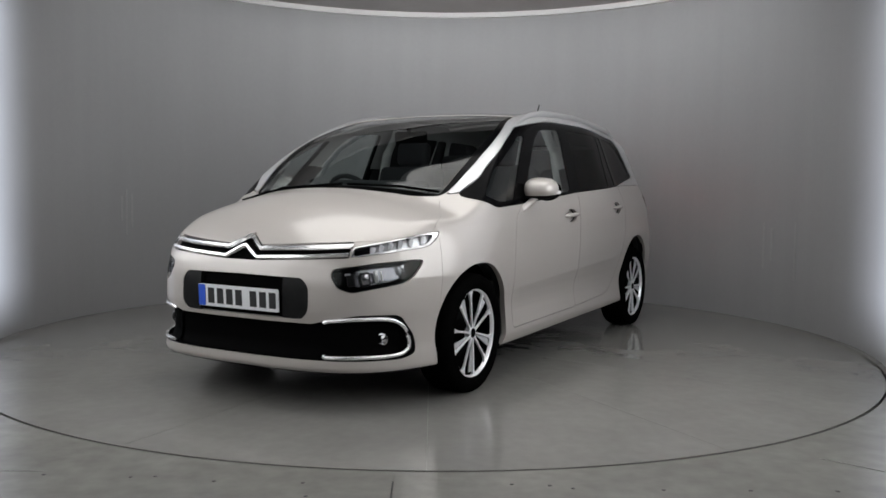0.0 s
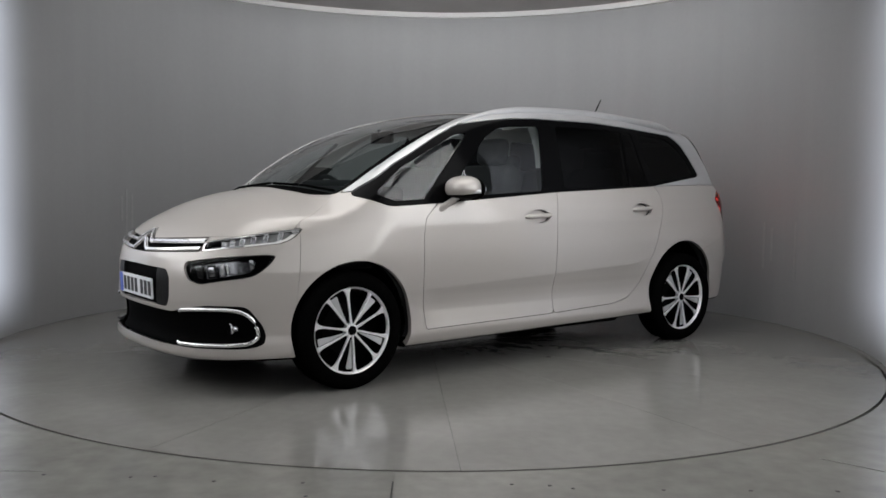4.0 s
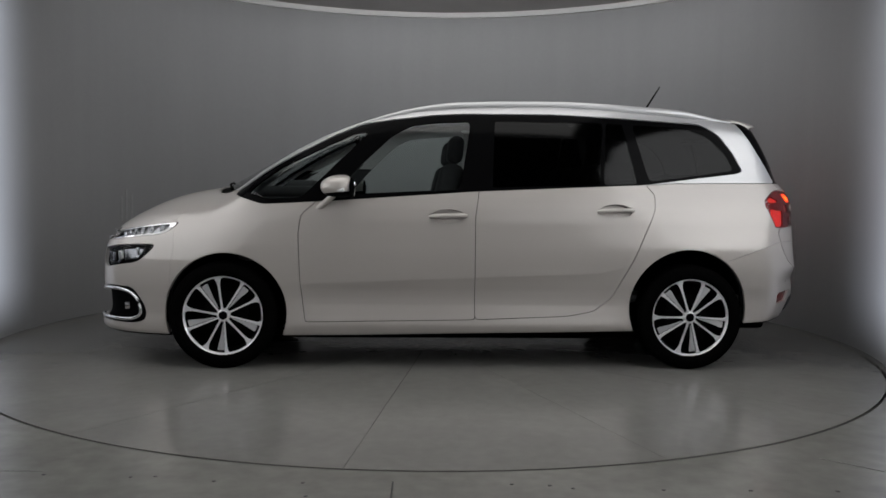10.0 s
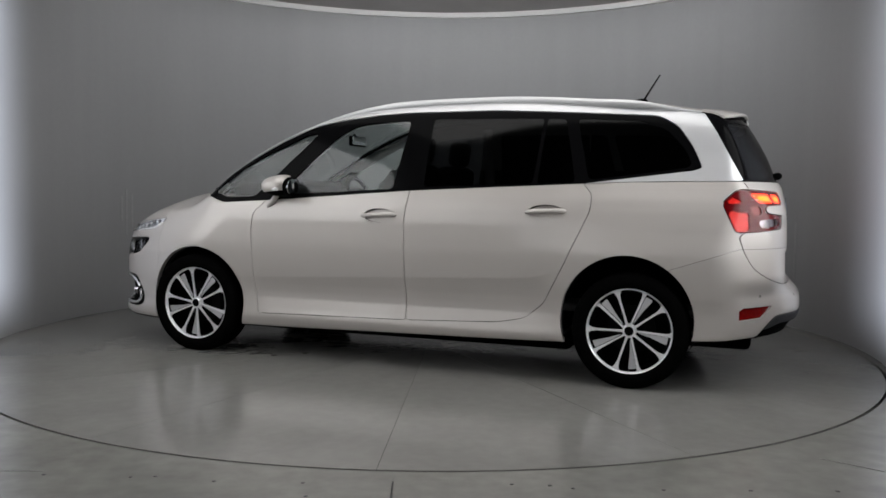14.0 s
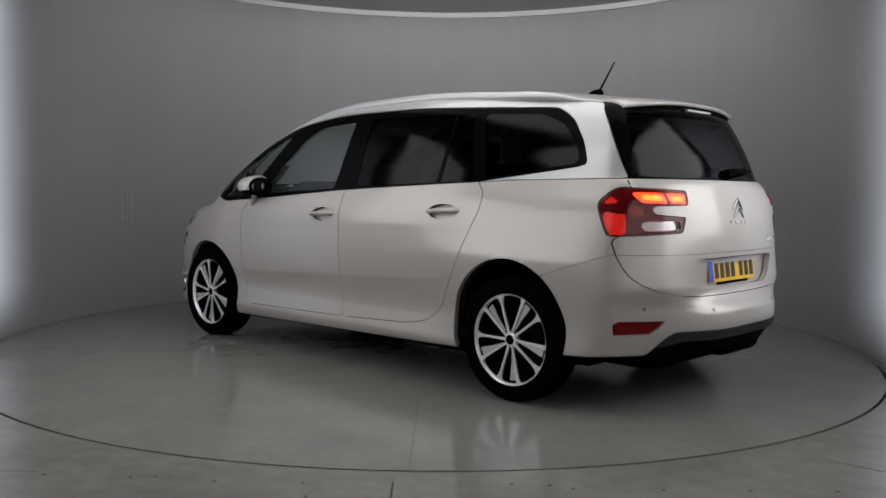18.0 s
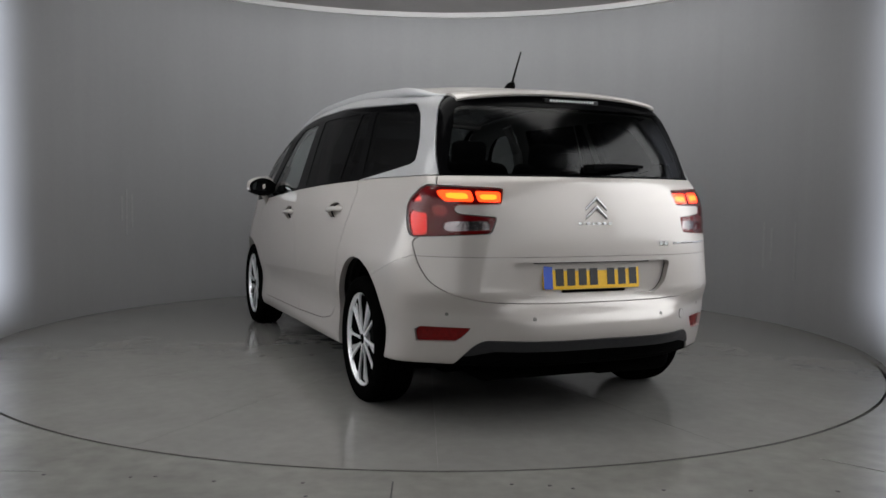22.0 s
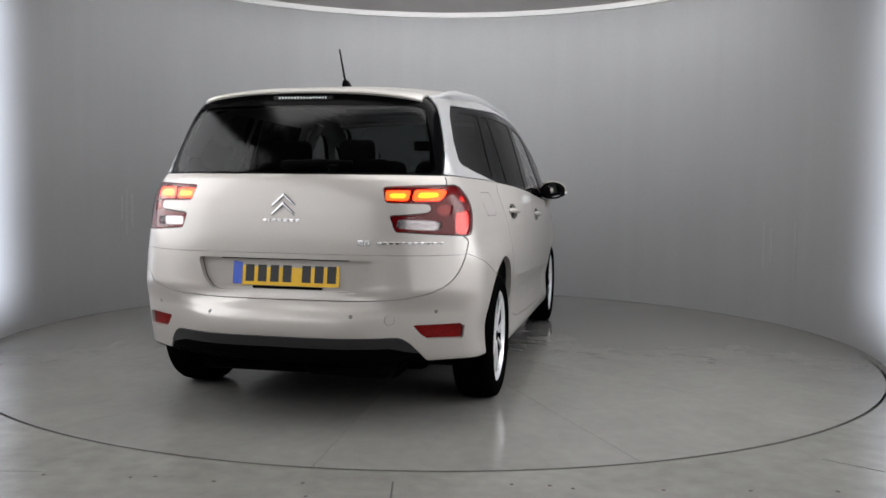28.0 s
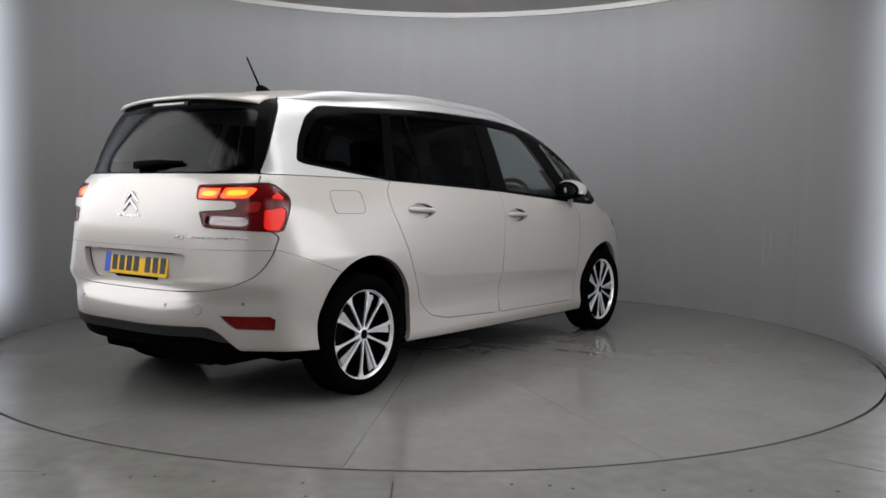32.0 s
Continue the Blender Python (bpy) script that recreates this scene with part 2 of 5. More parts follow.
def stage_wall(name, a0, a1, r, z0, z1, thick, mat):
    """A curved upright wall round the turntable, open towards the camera, with thickness outwards."""
    bm = bmesh.new()
    cols = []
    n = int((a1 - a0) / 1.4)
    for i in range(n + 1):
        a = radians(a0 + (a1 - a0) * i / n)
        c, s = math.cos(a), math.sin(a)
        cols.append([bm.verts.new((WX + q * c, WY + q * s, z)) for q, z in ((r, z0), (r, z1), (r + thick, z1), (r + thick, z0))])
    for p, q in zip(cols, cols[1:]):
        for k in range(4):
            j = (k + 1) % 4
            bm.faces.new((p[k], p[j], q[j], q[k]))
    bm.faces.new(cols[0])
    bm.faces.new(cols[-1][::-1])
    bmesh.ops.recalc_face_normals(bm, faces=list(bm.faces))
    return part(name, bm, mat, None)


# wall ends: added glow stands in for lamp light, no lamp behind them
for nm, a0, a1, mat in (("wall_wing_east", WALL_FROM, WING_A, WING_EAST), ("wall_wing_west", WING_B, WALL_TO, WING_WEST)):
    tagged(stage_wall(nm, a0, a1, WR, 0.0, WALL_TOP, 0.08, mat), "end of the curved wall with its brightness added as glow", "wall", kind="structure")
curved = tagged(stage_wall("wall_curved", WING_A, WING_B, WR, 0.0, WALL_TOP, 0.08, WALL_PAINT), "light grey smooth curved wall round the turntable", "wall", kind="structure")
tagged(stage_wall("trim_rim", WALL_FROM, WALL_TO, WR - 0.02, WALL_TOP + 0.003, WALL_TOP + 0.055, 0.10, RIM_PAINT), "pale rail along the top of the curved wall", "trim",
       kind="structure")

# faint upright strips on the wall, slightly paler than its paint
PALE_STRIP = material("paler_wall_paint", (0.345, 0.343, 0.347), rough=0.45, spec=0.5, grain=0.05, grain_scale=30.0, streak=0.03)
for a, z0, z1 in ((151.2, 0.72, 1.02), (152.4, 0.66, 1.06), (153.4, 0.78, 1.00), (20.4, 0.45, 0.84), (18.6, 0.52, 0.80), (13.0, 0.38, 0.86)):
    bm = box(0.004, 0.022, z1 - z0, (WX + (WR - 0.001) * math.cos(radians(a)), WY + (WR - 0.001) * math.sin(radians(a)), (z0 + z1) / 2), rot=Matrix.Rotation(radians(a), 3, "Z"))
    part("pale_strip", bm, PALE_STRIP, curved, smooth=False)

# a wide dim light box over the stage
cx, cy, sx, sy = TOP_BOX
frame_bm = bmesh.new()
for bx, by, lx, ly in ((cx - sx / 2, cy, 0.06, sy + 0.06), (cx + sx / 2, cy, 0.06, sy + 0.06), (cx, cy - sy / 2, sx - 0.06, 0.06), (cx, cy + sy / 2, sx - 0.06, 0.06)):
    box(lx, ly, 0.12, (bx, by, 3.06), 0.0, bm=frame_bm)
light_box = tagged(part("overhead_light_box", frame_bm, FRAME_PAINT, None, smooth=False), "wide white fabric light box hung over the stage", "light")
part("diffuser", box(sx - 0.066, sy - 0.066, 0.012, (cx, cy, 3.03)), TOP_GLOW, light_box, "softly glowing fabric", smooth=False)
part("lid", box(sx, sy, 0.02, (cx, cy, 3.135)), HALL_WALL, light_box, smooth=False)
for x, y in ((cx - u * (sx / 2 - 0.5), cy - v * (sy / 2 - 0.4)) for u in (-1, 1) for v in (-1, 1)):
    part("hanger", tube([(x, y, 3.14), (x, y, 5.02)], 0.006, 8), HALL_WALL, light_box)

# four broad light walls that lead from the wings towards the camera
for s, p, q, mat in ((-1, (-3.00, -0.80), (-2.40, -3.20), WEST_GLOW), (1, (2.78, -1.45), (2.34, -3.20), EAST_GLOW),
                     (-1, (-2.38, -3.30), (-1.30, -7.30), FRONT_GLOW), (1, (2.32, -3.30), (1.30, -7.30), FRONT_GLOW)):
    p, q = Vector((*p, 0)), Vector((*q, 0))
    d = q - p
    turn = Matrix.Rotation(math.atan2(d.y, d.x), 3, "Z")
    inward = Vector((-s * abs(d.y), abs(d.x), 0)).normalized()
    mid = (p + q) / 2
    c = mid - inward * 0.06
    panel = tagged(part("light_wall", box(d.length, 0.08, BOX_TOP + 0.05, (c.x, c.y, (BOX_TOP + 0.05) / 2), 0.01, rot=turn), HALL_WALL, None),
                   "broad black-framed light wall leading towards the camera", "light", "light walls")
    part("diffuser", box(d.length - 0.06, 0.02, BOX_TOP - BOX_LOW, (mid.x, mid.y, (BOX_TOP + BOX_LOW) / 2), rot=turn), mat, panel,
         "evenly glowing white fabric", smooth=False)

# three slim battens added out of view under the ceiling to brighten the wall
for turn, power in ((0, BACK_POWER[0]), (52, BACK_POWER[1]), (-52, BACK_POWER[2])):
    m = pose(WX, WY, 0, 0, 0, turn)
    bm = box(1.7, 0.07, 0.06, (0.0, 1.86, 2.925), 0.01)
    bmesh.ops.transform(bm, matrix=m, verts=list(bm.verts))
    tagged(part("added_wall_lamp", bm, HALL_WALL, None), "slim black lamp added out of view to brighten the wall", "light", "wall washers")
    data = bpy.data.lights.new("wall_fill_lamp", "AREA")
    data.shape, data.size, data.size_y = "RECTANGLE", 1.6, 0.05
    data.energy, data.color = power, (0.98, 0.99, 1.0)
    lamp_ob = new("wall_fill_lamp", data)
    lamp_ob.matrix_basis = m @ look((0.0, 1.905, 2.91), (0.0, 3.1, 1.75))


def disc(r, z, cx, cy, n=96, hole=0.0, bm=None, thick=0.0):
    bm = bm or bmesh.new()
    outer = [bm.verts.new((cx + r * math.cos(2 * math.pi * i / n), cy + r * math.sin(2 * math.pi * i / n), z)) for i in range(n)]
    if hole:
        inner = [bm.verts.new((cx + hole * math.cos(2 * math.pi * i / n), cy + hole * math.sin(2 * math.pi * i / n), z)) for i in range(n)]
        for i in range(n):
            j = (i + 1) % n
            bm.faces.new((outer[i], outer[j], inner[j], inner[i]))
    else:
        bm.faces.new(outer)
    return bm


# the back part of the booth's ceiling
bm = box(2 * WR + 0.2, 2.35, 0.05, (WX, 2.35, WALL_TOP + 0.083))
tagged(part("ceiling", bm, CEILING_PAINT, None, smooth=False), "plain grey ceiling at the back of the booth", "ceiling", kind="structure")

# hall round the booth, dark
for nm, size, c in (("wall_south", (15, 0.2, 5), (0, -11, 2.5)), ("wall_north", (15, 0.2, 5), (0, 5.2, 2.5)),
                    ("wall_west", (0.2, 16.4, 5), (-7.4, -2.9, 2.5)), ("wall_east", (0.2, 16.4, 5), (7.4, -2.9, 2.5))):
    tagged(part(nm, box(*size, c), CEILING_PAINT if nm == "wall_north" else HALL_WALL, None, smooth=False), "plain wall of the hall", "wall", kind="structure")
tagged(part("ceiling_hall", box(15.2, 16.6, 0.2, (0, -2.9, 5.1)), HALL_WALL, None, smooth=False), "dark hall ceiling", "ceiling", kind="structure")

# floor sheet with a round pit for the turntable
TABLE_R = 2.949
bm = bmesh.new()
N = 192
ring = [bm.verts.new(((TABLE_R + 0.018) * math.cos(2 * math.pi * i / N), (TABLE_R + 0.018) * math.sin(2 * math.pi * i / N), 0)) for i in range(N)]
far = []
for i in range(N):
    a = 2 * math.pi * i / N
    k = 12 / max(abs(math.cos(a)), abs(math.sin(a)))
    far.append(bm.verts.new((k * math.cos(a), k * math.sin(a), 0)))
low = [bm.verts.new((v.co.x, v.co.y, -0.08)) for v in ring]
for i in range(N):
    j = (i + 1) % N
    bm.faces.new((far[i], far[j], ring[j], ring[i]))
    bm.faces.new((ring[i], ring[j], low[j], low[i]))
bmesh.ops.recalc_face_normals(bm, faces=list(bm.faces))
floor = tagged(part("floor", bm, HALL_FLOOR, None, smooth=False), "worn grey resin floor with a round pit", "floor", kind="structure")
for a, b, w in (((-0.13, -3.085), (-0.13, -4.2), 0.006),):
    d = Vector((b[0] - a[0], b[1] - a[1], 0))
    bm = box(d.length, w, 0.004, ((a[0] + b[0]) / 2, (a[1] + b[1]) / 2, 0.0005), rot=Matrix.Rotation(math.atan2(d.y, d.x), 3, "Z"))
    part("floor_joint", bm, JOINT, floor, smooth=False)
for a, b in (((-1.75, -2.99), (-1.46, -2.99)), ((1.61, -2.76), (1.90, -3.02))):
    d = Vector((b[0] - a[0], b[1] - a[1], 0))
    bm = box(d.length, 0.0022, 0.003, ((a[0] + b[0]) / 2, (a[1] + b[1]) / 2, 0.0002), rot=Matrix.Rotation(math.atan2(d.y, d.x), 3, "Z"))
    part("filled_joint", bm, JOINT_FAINT, floor, smooth=False)
for x, y in ((-1.44, -3.03), (-1.11, -3.05), (-1.02, -3.04), (-0.79, -3.09), (-0.46, -3.10), (-0.43, -3.24), (0.31, -3.10), (0.45, -3.11), (0.53, -3.14), (0.86, -3.15),
             (1.18, -3.15), (1.50, -3.15)):
    bm = lathe([(0.001, 0.0022), (0.0065, 0.002), (0.008, 0.0002)], 12, axis="z")
    bmesh.ops.translate(bm, verts=list(bm.verts), vec=(x, y, 0))
    part("floor_bolt", bm, BOLT, floor)
bm = disc(TABLE_R + 0.03, -0.08, 0, 0)
tagged(part("floor_pit", bm, JOINT, None), "dark bottom of the turntable pit", "pit", kind="structure")

# the turntable: fourteen floor sectors on a base plate
turntable = new("turntable")
tagged(turntable, "large round grey turntable flush with the floor", "turntable")
bm = lathe([(0.001, -0.012), (TABLE_R - 0.01, -0.012), (TABLE_R - 0.01, -0.07), (0.001, -0.07)], 96, axis="z")
part("base_plate", bm, JOINT_SOFT, turntable, smooth=False)
sector = None
for k in range(14):
    at = pose(0, 0, 0, 0, 0, 30 + k * 360 / 14)
    if sector is None:
        bm = bmesh.new()
        gap, r0, r1, n = 0.0010, 0.30, TABLE_R, 14
        top, bot = [], []
        for rr, flip in ((r1, 1), (r0, -1)):
            g = math.degrees(math.asin(gap / rr))
            angles = [g + (360 / 14 - 2 * g) * i / n for i in range(n + 1)][::flip]
            for a in angles:
                c, s = math.cos(radians(a)), math.sin(radians(a))
                top.append(bm.verts.new((rr * c, rr * s, 0)))
                bot.append(bm.verts.new((rr * c, rr * s, -0.01)))
        bm.faces.new(top)
        for i in range(len(top)):
            j = (i + 1) % len(top)
            bm.faces.new((top[j], top[i], bot[i], bot[j]))
        sector = part("floor_sector", bm, TABLE_FLOOR, turntable, smooth=False, at=at)
    else:
        link("floor_sector", sector.data, turntable, at=at)
part("hub_plate", lathe([(0.001, 0.0), (0.297, 0.0), (0.297, -0.01)], 40, axis="z"), TABLE_FLOOR, turntable, smooth=False)


# ---- the car's skin: one smooth solid, cut into its panels ----
def curve(points):
    """A smooth curve through (x, y) points, as a function of an array."""
    P = np.array(sorted(points), float)
    x, y = P[:, 0], P[:, 1]
    d = np.diff(y) / np.diff(x)
    m = np.empty_like(y)
    m[0], m[-1] = d[0], d[-1]
    m[1:-1] = np.where(d[:-1] * d[1:] > 0, 2 * d[:-1] * d[1:] / (d[:-1] + d[1:] + 1e-12 * np.sign(d[:-1] + d[1:] + 1e-9)), 0)
    X = np.linspace(x[0], x[-1], 900)
    k = np.clip(np.searchsorted(x, X) - 1, 0, len(x) - 2)
    h = x[k + 1] - x[k]
    t = (X - x[k]) / h
    Y = ((1 + 2 * t) * (1 - t) ** 2 * y[k] + t * (1 - t) ** 2 * h * m[k] + t * t * (3 - 2 * t) * y[k + 1] + t * t * (t - 1) * h * m[k + 1])
    return lambda q: np.interp(q, X, Y)


ROOFLINE = curve([(2.45, 0.62), (2.30, 0.755), (2.18, 0.85), (2.06, 0.925), (1.88, 1.01), (1.71, 1.06), (1.58, 1.083), (1.50, 1.105), (1.39, 1.165),
                  (1.17, 1.285), (0.96, 1.39), (0.76, 1.475), (0.48, 1.562), (0.26, 1.605), (0.0, 1.632), (-0.6, 1.648), (-1.2, 1.652),
                  (-1.45, 1.630), (-1.7, 1.592), (-1.95, 1.56), (-2.4, 1.49)])
CROWN = curve([(2.5, 0.22), (1.9, 0.24), (1.6, 0.24), (1.4, 0.25), (1.17, 0.16), (0.8, 0.09), (0.3, 0.07), (-0.6, 0.09), (-1.2, 0.13), (-1.7, 0.13), (-2.4, 0.16)])
SIDE = curve([(0.10, 0.82), (0.17, 0.846), (0.22, 0.872), (0.27, 0.886), (0.33, 0.881), (0.42, 0.8765), (0.47, 0.881), (0.52, 0.890), (0.60, 0.898), (0.75, 0.906),
              (0.88, 0.906), (0.96, 0.899), (1.03, 0.884), (1.09, 0.865), (1.16, 0.844), (1.30, 0.804), (1.45, 0.757), (1.55, 0.718), (1.65, 0.66),
              (1.9, 0.5)])
NOSE = curve([(0.10, 2.20), (0.18, 2.265), (0.23, 2.30), (0.27, 2.295), (0.33, 2.272), (0.42, 2.278), (0.50, 2.290), (0.60, 2.288), (0.70, 2.275),
              (0.78, 2.255), (0.84, 2.22), (0.92, 2.15), (1.2, 1.9)])
TAIL = curve([(0.15, 2.14), (0.24, 2.20), (0.32, 2.258), (0.39, 2.302), (0.445, 2.313), (0.49, 2.309), (0.525, 2.291), (0.562, 2.256), (0.60, 2.232), (0.64, 2.226),
              (0.80, 2.228), (0.95, 2.222), (1.8, 1.75)])
GATE = curve([(0.15, 2.10), (0.30, 2.175), (0.40, 2.205), (0.50, 2.220), (0.605, 2.228), (0.64, 2.226), (0.80, 2.228), (0.95, 2.222), (1.05, 2.207), (1.12, 2.19),
              (1.16, 2.165), (1.30, 2.105), (1.45, 2.02), (1.56, 1.94), (1.8, 1.75)])
BELLY = curve([(2.5, 0.195), (1.8, 0.19), (1.0, 0.19), (0.0, 0.205), (-1.05, 0.225), (-1.75, 0.275), (-2.0, 0.285), (-2.5, 0.29)])


TAPER = curve([(0.1, 0.010), (0.6, 0.010), (0.73, 0.014), (0.87, 0.043), (1.04, 0.066), (1.2, 0.090), (1.32, 0.104), (1.45, 0.108), (1.6, 0.11), (2.0, 0.11)])


def smax(a, b, k):
    h = np.clip(0.5 + 0.5 * (a - b) / k, 0, 1)
    return b + (a - b) * h + k * h * (1 - h)


def solid(P):
    """Below zero inside the car's skin."""
    x, y, z = P[:, 0], np.abs(P[:, 1]), P[:, 2]
    wide = SIDE(z) - 0.14 * np.clip(x - 1.30, 0, 9) ** 2 - 0.06 * np.clip(-1.45 - x, 0, 9) ** 1.5
    low = np.clip((1.0 - z) / 0.25, 0, 1)
    wide = wide + low * (0.012 * np.exp(-((x - 1.42) / 0.33) ** 2) + 0.012 * np.exp(-((x + 1.40) / 0.36) ** 2))
    crease = 0.555 - 0.042 * x + 0.9 * np.clip(-0.80 - x, 0, 0.4) ** 2
    under = np.clip((crease - z) / 0.11, 0, 1)
    span = np.clip((x + 1.12) / 0.30, 0, 1) * np.clip((1.02 - x) / 0.20, 0, 1)
    wide = wide - 0.014 * (1 - (1 - under) ** 2) * np.clip((z - 0.27) / 0.12, 0, 1) * span * span * (3 - 2 * span)
    ramp = np.clip((-0.55 - x) / 1.1, 0, 1)
    wide = wide - TAPER(z) * ramp * ramp * (3 - 2 * ramp)
    side = y - wide
    top = z - (ROOFLINE(x) - CROWN(x) * y ** 2.2)
    bow = y / 0.81
    nose = (x - NOSE(z) + 0.16 * bow ** 2.5 + 0.26 * bow ** 7 + 0.09 * bow ** 4 * np.clip((z - 0.65) / 0.25, 0, 1)) * 0.8
    rise = np.clip((y - 0.30) / 0.48, 0, 1)
    lift = 0.052 * rise * rise * (3 - 2 * rise) * np.clip((z - 0.42) / 0.12, 0, 1) * np.clip((0.85 - z) / 0.12, 0, 1)
    full = np.clip((z - 0.52) / 0.12, 0, 1) * np.clip((1.17 - z) / 0.14, 0, 1)
    full = full * full * (3 - 2 * full)
    corner = np.clip((y - 0.28) / 0.44, 0, 1)
    corner = corner * corner * (3 - 2 * corner)
    fade = np.clip((0.92 - z) / 0.47, 0, 1)
    shelf = np.clip(TAIL(z - lift) - GATE(z), 0, 1) * (1 - corner) + 0.050 * corner * fade * fade * (3 - 2 * fade)
    tail = (-x - GATE(z) - shelf + full * 0.295 * (y / 0.85) ** 4.2 + (1 - full) * 0.315 * (y / 0.85) ** 2.7) * 0.85
    f = smax(side, top, np.where(x > 1.3, 0.10, 0.09))
    f = smax(f, nose, 0.07)
    f = smax(f, tail, 0.055)
    return smax(f, BELLY(x) - z, 0.03)


def slope(P):
    g = np.stack([(solid(P + e) - solid(P - e)) for e in np.eye(3) * 0.004], 1)
    return g / (np.linalg.norm(g, axis=1, keepdims=True) + 1e-12)


def skin():
    """The left half of the skin, by rays from a spine."""
    front, back = (1.25, 0.60), (-1.40, 0.80)
    rows = []
    for psi in np.concatenate([np.linspace(90, 45, 78)[:-1], np.linspace(45, 0, 22)[:-1]]):
        rows.append((front[0], front[1], psi))
    for x in np.linspace(front[0], back[0], 120):
        rows.append((x, front[1] + (back[1] - front[1]) * (front[0] - x) / (front[0] - back[0]), 0.0))
    for psi in np.concatenate([np.linspace(0, -45, 20)[1:], np.linspace(-45, -90, 92)[1:]]):
        rows.append((back[0], back[1], psi))
    phi = np.radians(np.concatenate([np.linspace(-90, -40, 30)[:-1], np.linspace(-40, 10, 105)[:-1], np.linspace(10, 90, 85)]))
    R = np.array(rows)
    x0, z0, ps = R[:, 0, None], R[:, 1, None], np.radians(R[:, 2, None])
    D = np.stack([np.sin(ps) + 0 * phi, np.cos(ps) * np.cos(phi), np.cos(ps) * np.sin(phi)], 2).reshape(-1, 3)
    O = np.stack([x0 + 0 * phi, 0 * (x0 + phi), z0 + 0 * phi], 2).reshape(-1, 3)
    lo, hi = np.zeros(len(D)), np.full(len(D), 1.6)
    for _ in range(26):
        mid = (lo + hi) / 2
        inside = solid(O + D * mid[:, None]) < 0
        lo, hi = np.where(inside, mid, lo), np.where(inside, hi, mid)
    V = O + D * lo[:, None]
    V[:, 1] = np.where(np.abs(V[:, 1]) < 1e-6, 0, V[:, 1])
    n, m = len(rows), len(phi)
    i, j = np.meshgrid(np.arange(n - 1), np.arange(m - 1), indexing="ij")
    a, b, c, d = (i * m + j).ravel(), (i * m + j + 1).ravel(), ((i + 1) * m + j + 1).ravel(), ((i + 1) * m + j).ravel()
    T = np.concatenate([np.stack([a, c, b], 1), np.stack([a, d, c], 1)])
    e1, e2 = V[T[:, 1]] - V[T[:, 0]], V[T[:, 2]] - V[T[:, 0]]
    T = T[np.linalg.norm(np.cross(e1, e2), axis=1) > 1e-9]
    nn = np.cross(V[T[:, 1]] - V[T[:, 0]], V[T[:, 2]] - V[T[:, 0]])
    flip = (nn * slope(V[T].mean(1))).sum(1) < 0
    T[flip] = T[flip][:, ::-1]
    return V, T


def divide(V, T, g):
    """Cuts triangles along g = 0. Returns vertices, the triangles with g < 0 and those with g > 0."""
    g = np.where(np.abs(g) < 1e-7, 1e-7, g)
    s = g[T] < 0
    k = s.sum(1)
    inside, outside, cross = T[k == 3], T[k == 0], T[(k == 1) | (k == 2)]
    if not len(cross):
        return V, inside, outside
    sc = g[cross] < 0
    one = sc.sum(1) == 1
    lone = np.where(one, np.argmax(sc, 1), np.argmin(sc, 1))
    q = np.arange(len(cross))
    a, b, c = cross[q, lone], cross[q, (lone + 1) % 3], cross[q, (lone + 2) % 3]
    E = np.concatenate([np.stack([a, b], 1), np.stack([a, c], 1)])
    E.sort(axis=1)
    U, inv = np.unique(E, axis=0, return_inverse=True)
    inv = inv.ravel()
    w = (g[U[:, 0]] / (g[U[:, 0]] - g[U[:, 1]]))[:, None]
    base = len(V)
    V = np.concatenate([V, V[U[:, 0]] * (1 - w) + V[U[:, 1]] * w])
    p, r = base + inv[:len(cross)], base + inv[len(cross):]
    tip, rest = np.stack([a, p, r], 1), np.concatenate([np.stack([p, b, c], 1), np.stack([p, c, r], 1)])
    one2 = np.concatenate([one, one])
    return V, np.concatenate([inside, tip[one], rest[~one2]]), np.concatenate([outside, tip[~one], rest[one2]])


def peel(V, T, g, gap=0.0):
    """Takes the piece with g < 0 out of a sheet, leaving a gap. g is a function of the places."""
    V, inn, out = divide(V, T, g(V) + gap / 2)
    if gap:
        V, _, out = divide(V, out, g(V) - gap / 2)
    return V, inn, out


def polygon(points):
    """Signed distance to an outline, as a function of two arrays."""
    P = np.array(points, float)
    Q = np.roll(P, -1, 0)

    def g(u, v):
        d = np.full(u.shape, 1e9)
        inside = np.zeros(u.shape, bool)
        for (ax, ay), (bx, by) in zip(P, Q):
            ex, ey = bx - ax, by - ay
            t = np.clip(((u - ax) * ex + (v - ay) * ey) / (ex * ex + ey * ey + 1e-12), 0, 1)
            d = np.minimum(d, np.hypot(u - ax - t * ex, v - ay - t * ey))
            hit = ((ay > v) != (by > v)) & (u < (bx - ax) * (v - ay) / (by - ay + 1e-12) + ax)
            inside ^= hit
        return np.where(inside, -d, d)
    return g


def soft(points, r=0.02, n=4):
    """Rounds the corners of an outline."""
    P = [Vector(p) for p in points]
    out = []
    for i, p in enumerate(P):
        a, b = P[i - 1] - p, P[(i + 1) % len(P)] - p
        k = min(r, a.length * 0.45, b.length * 0.45)
        s, e = p + a.normalized() * k, p + b.normalized() * k
        for j in range(n + 1):
            t = j / n
            out.append(tuple((1 - t) ** 2 * s + 2 * t * (1 - t) * p + t * t * e))
    return out


def from_side(points, near=0.42):
    g = polygon(points)
    return lambda V: np.maximum(g(V[:, 0], V[:, 2]), near - V[:, 1])


def from_front(points, near=1.5):
    g = polygon(points)
    return lambda V: np.maximum(g(V[:, 1], V[:, 2]), near - V[:, 0])


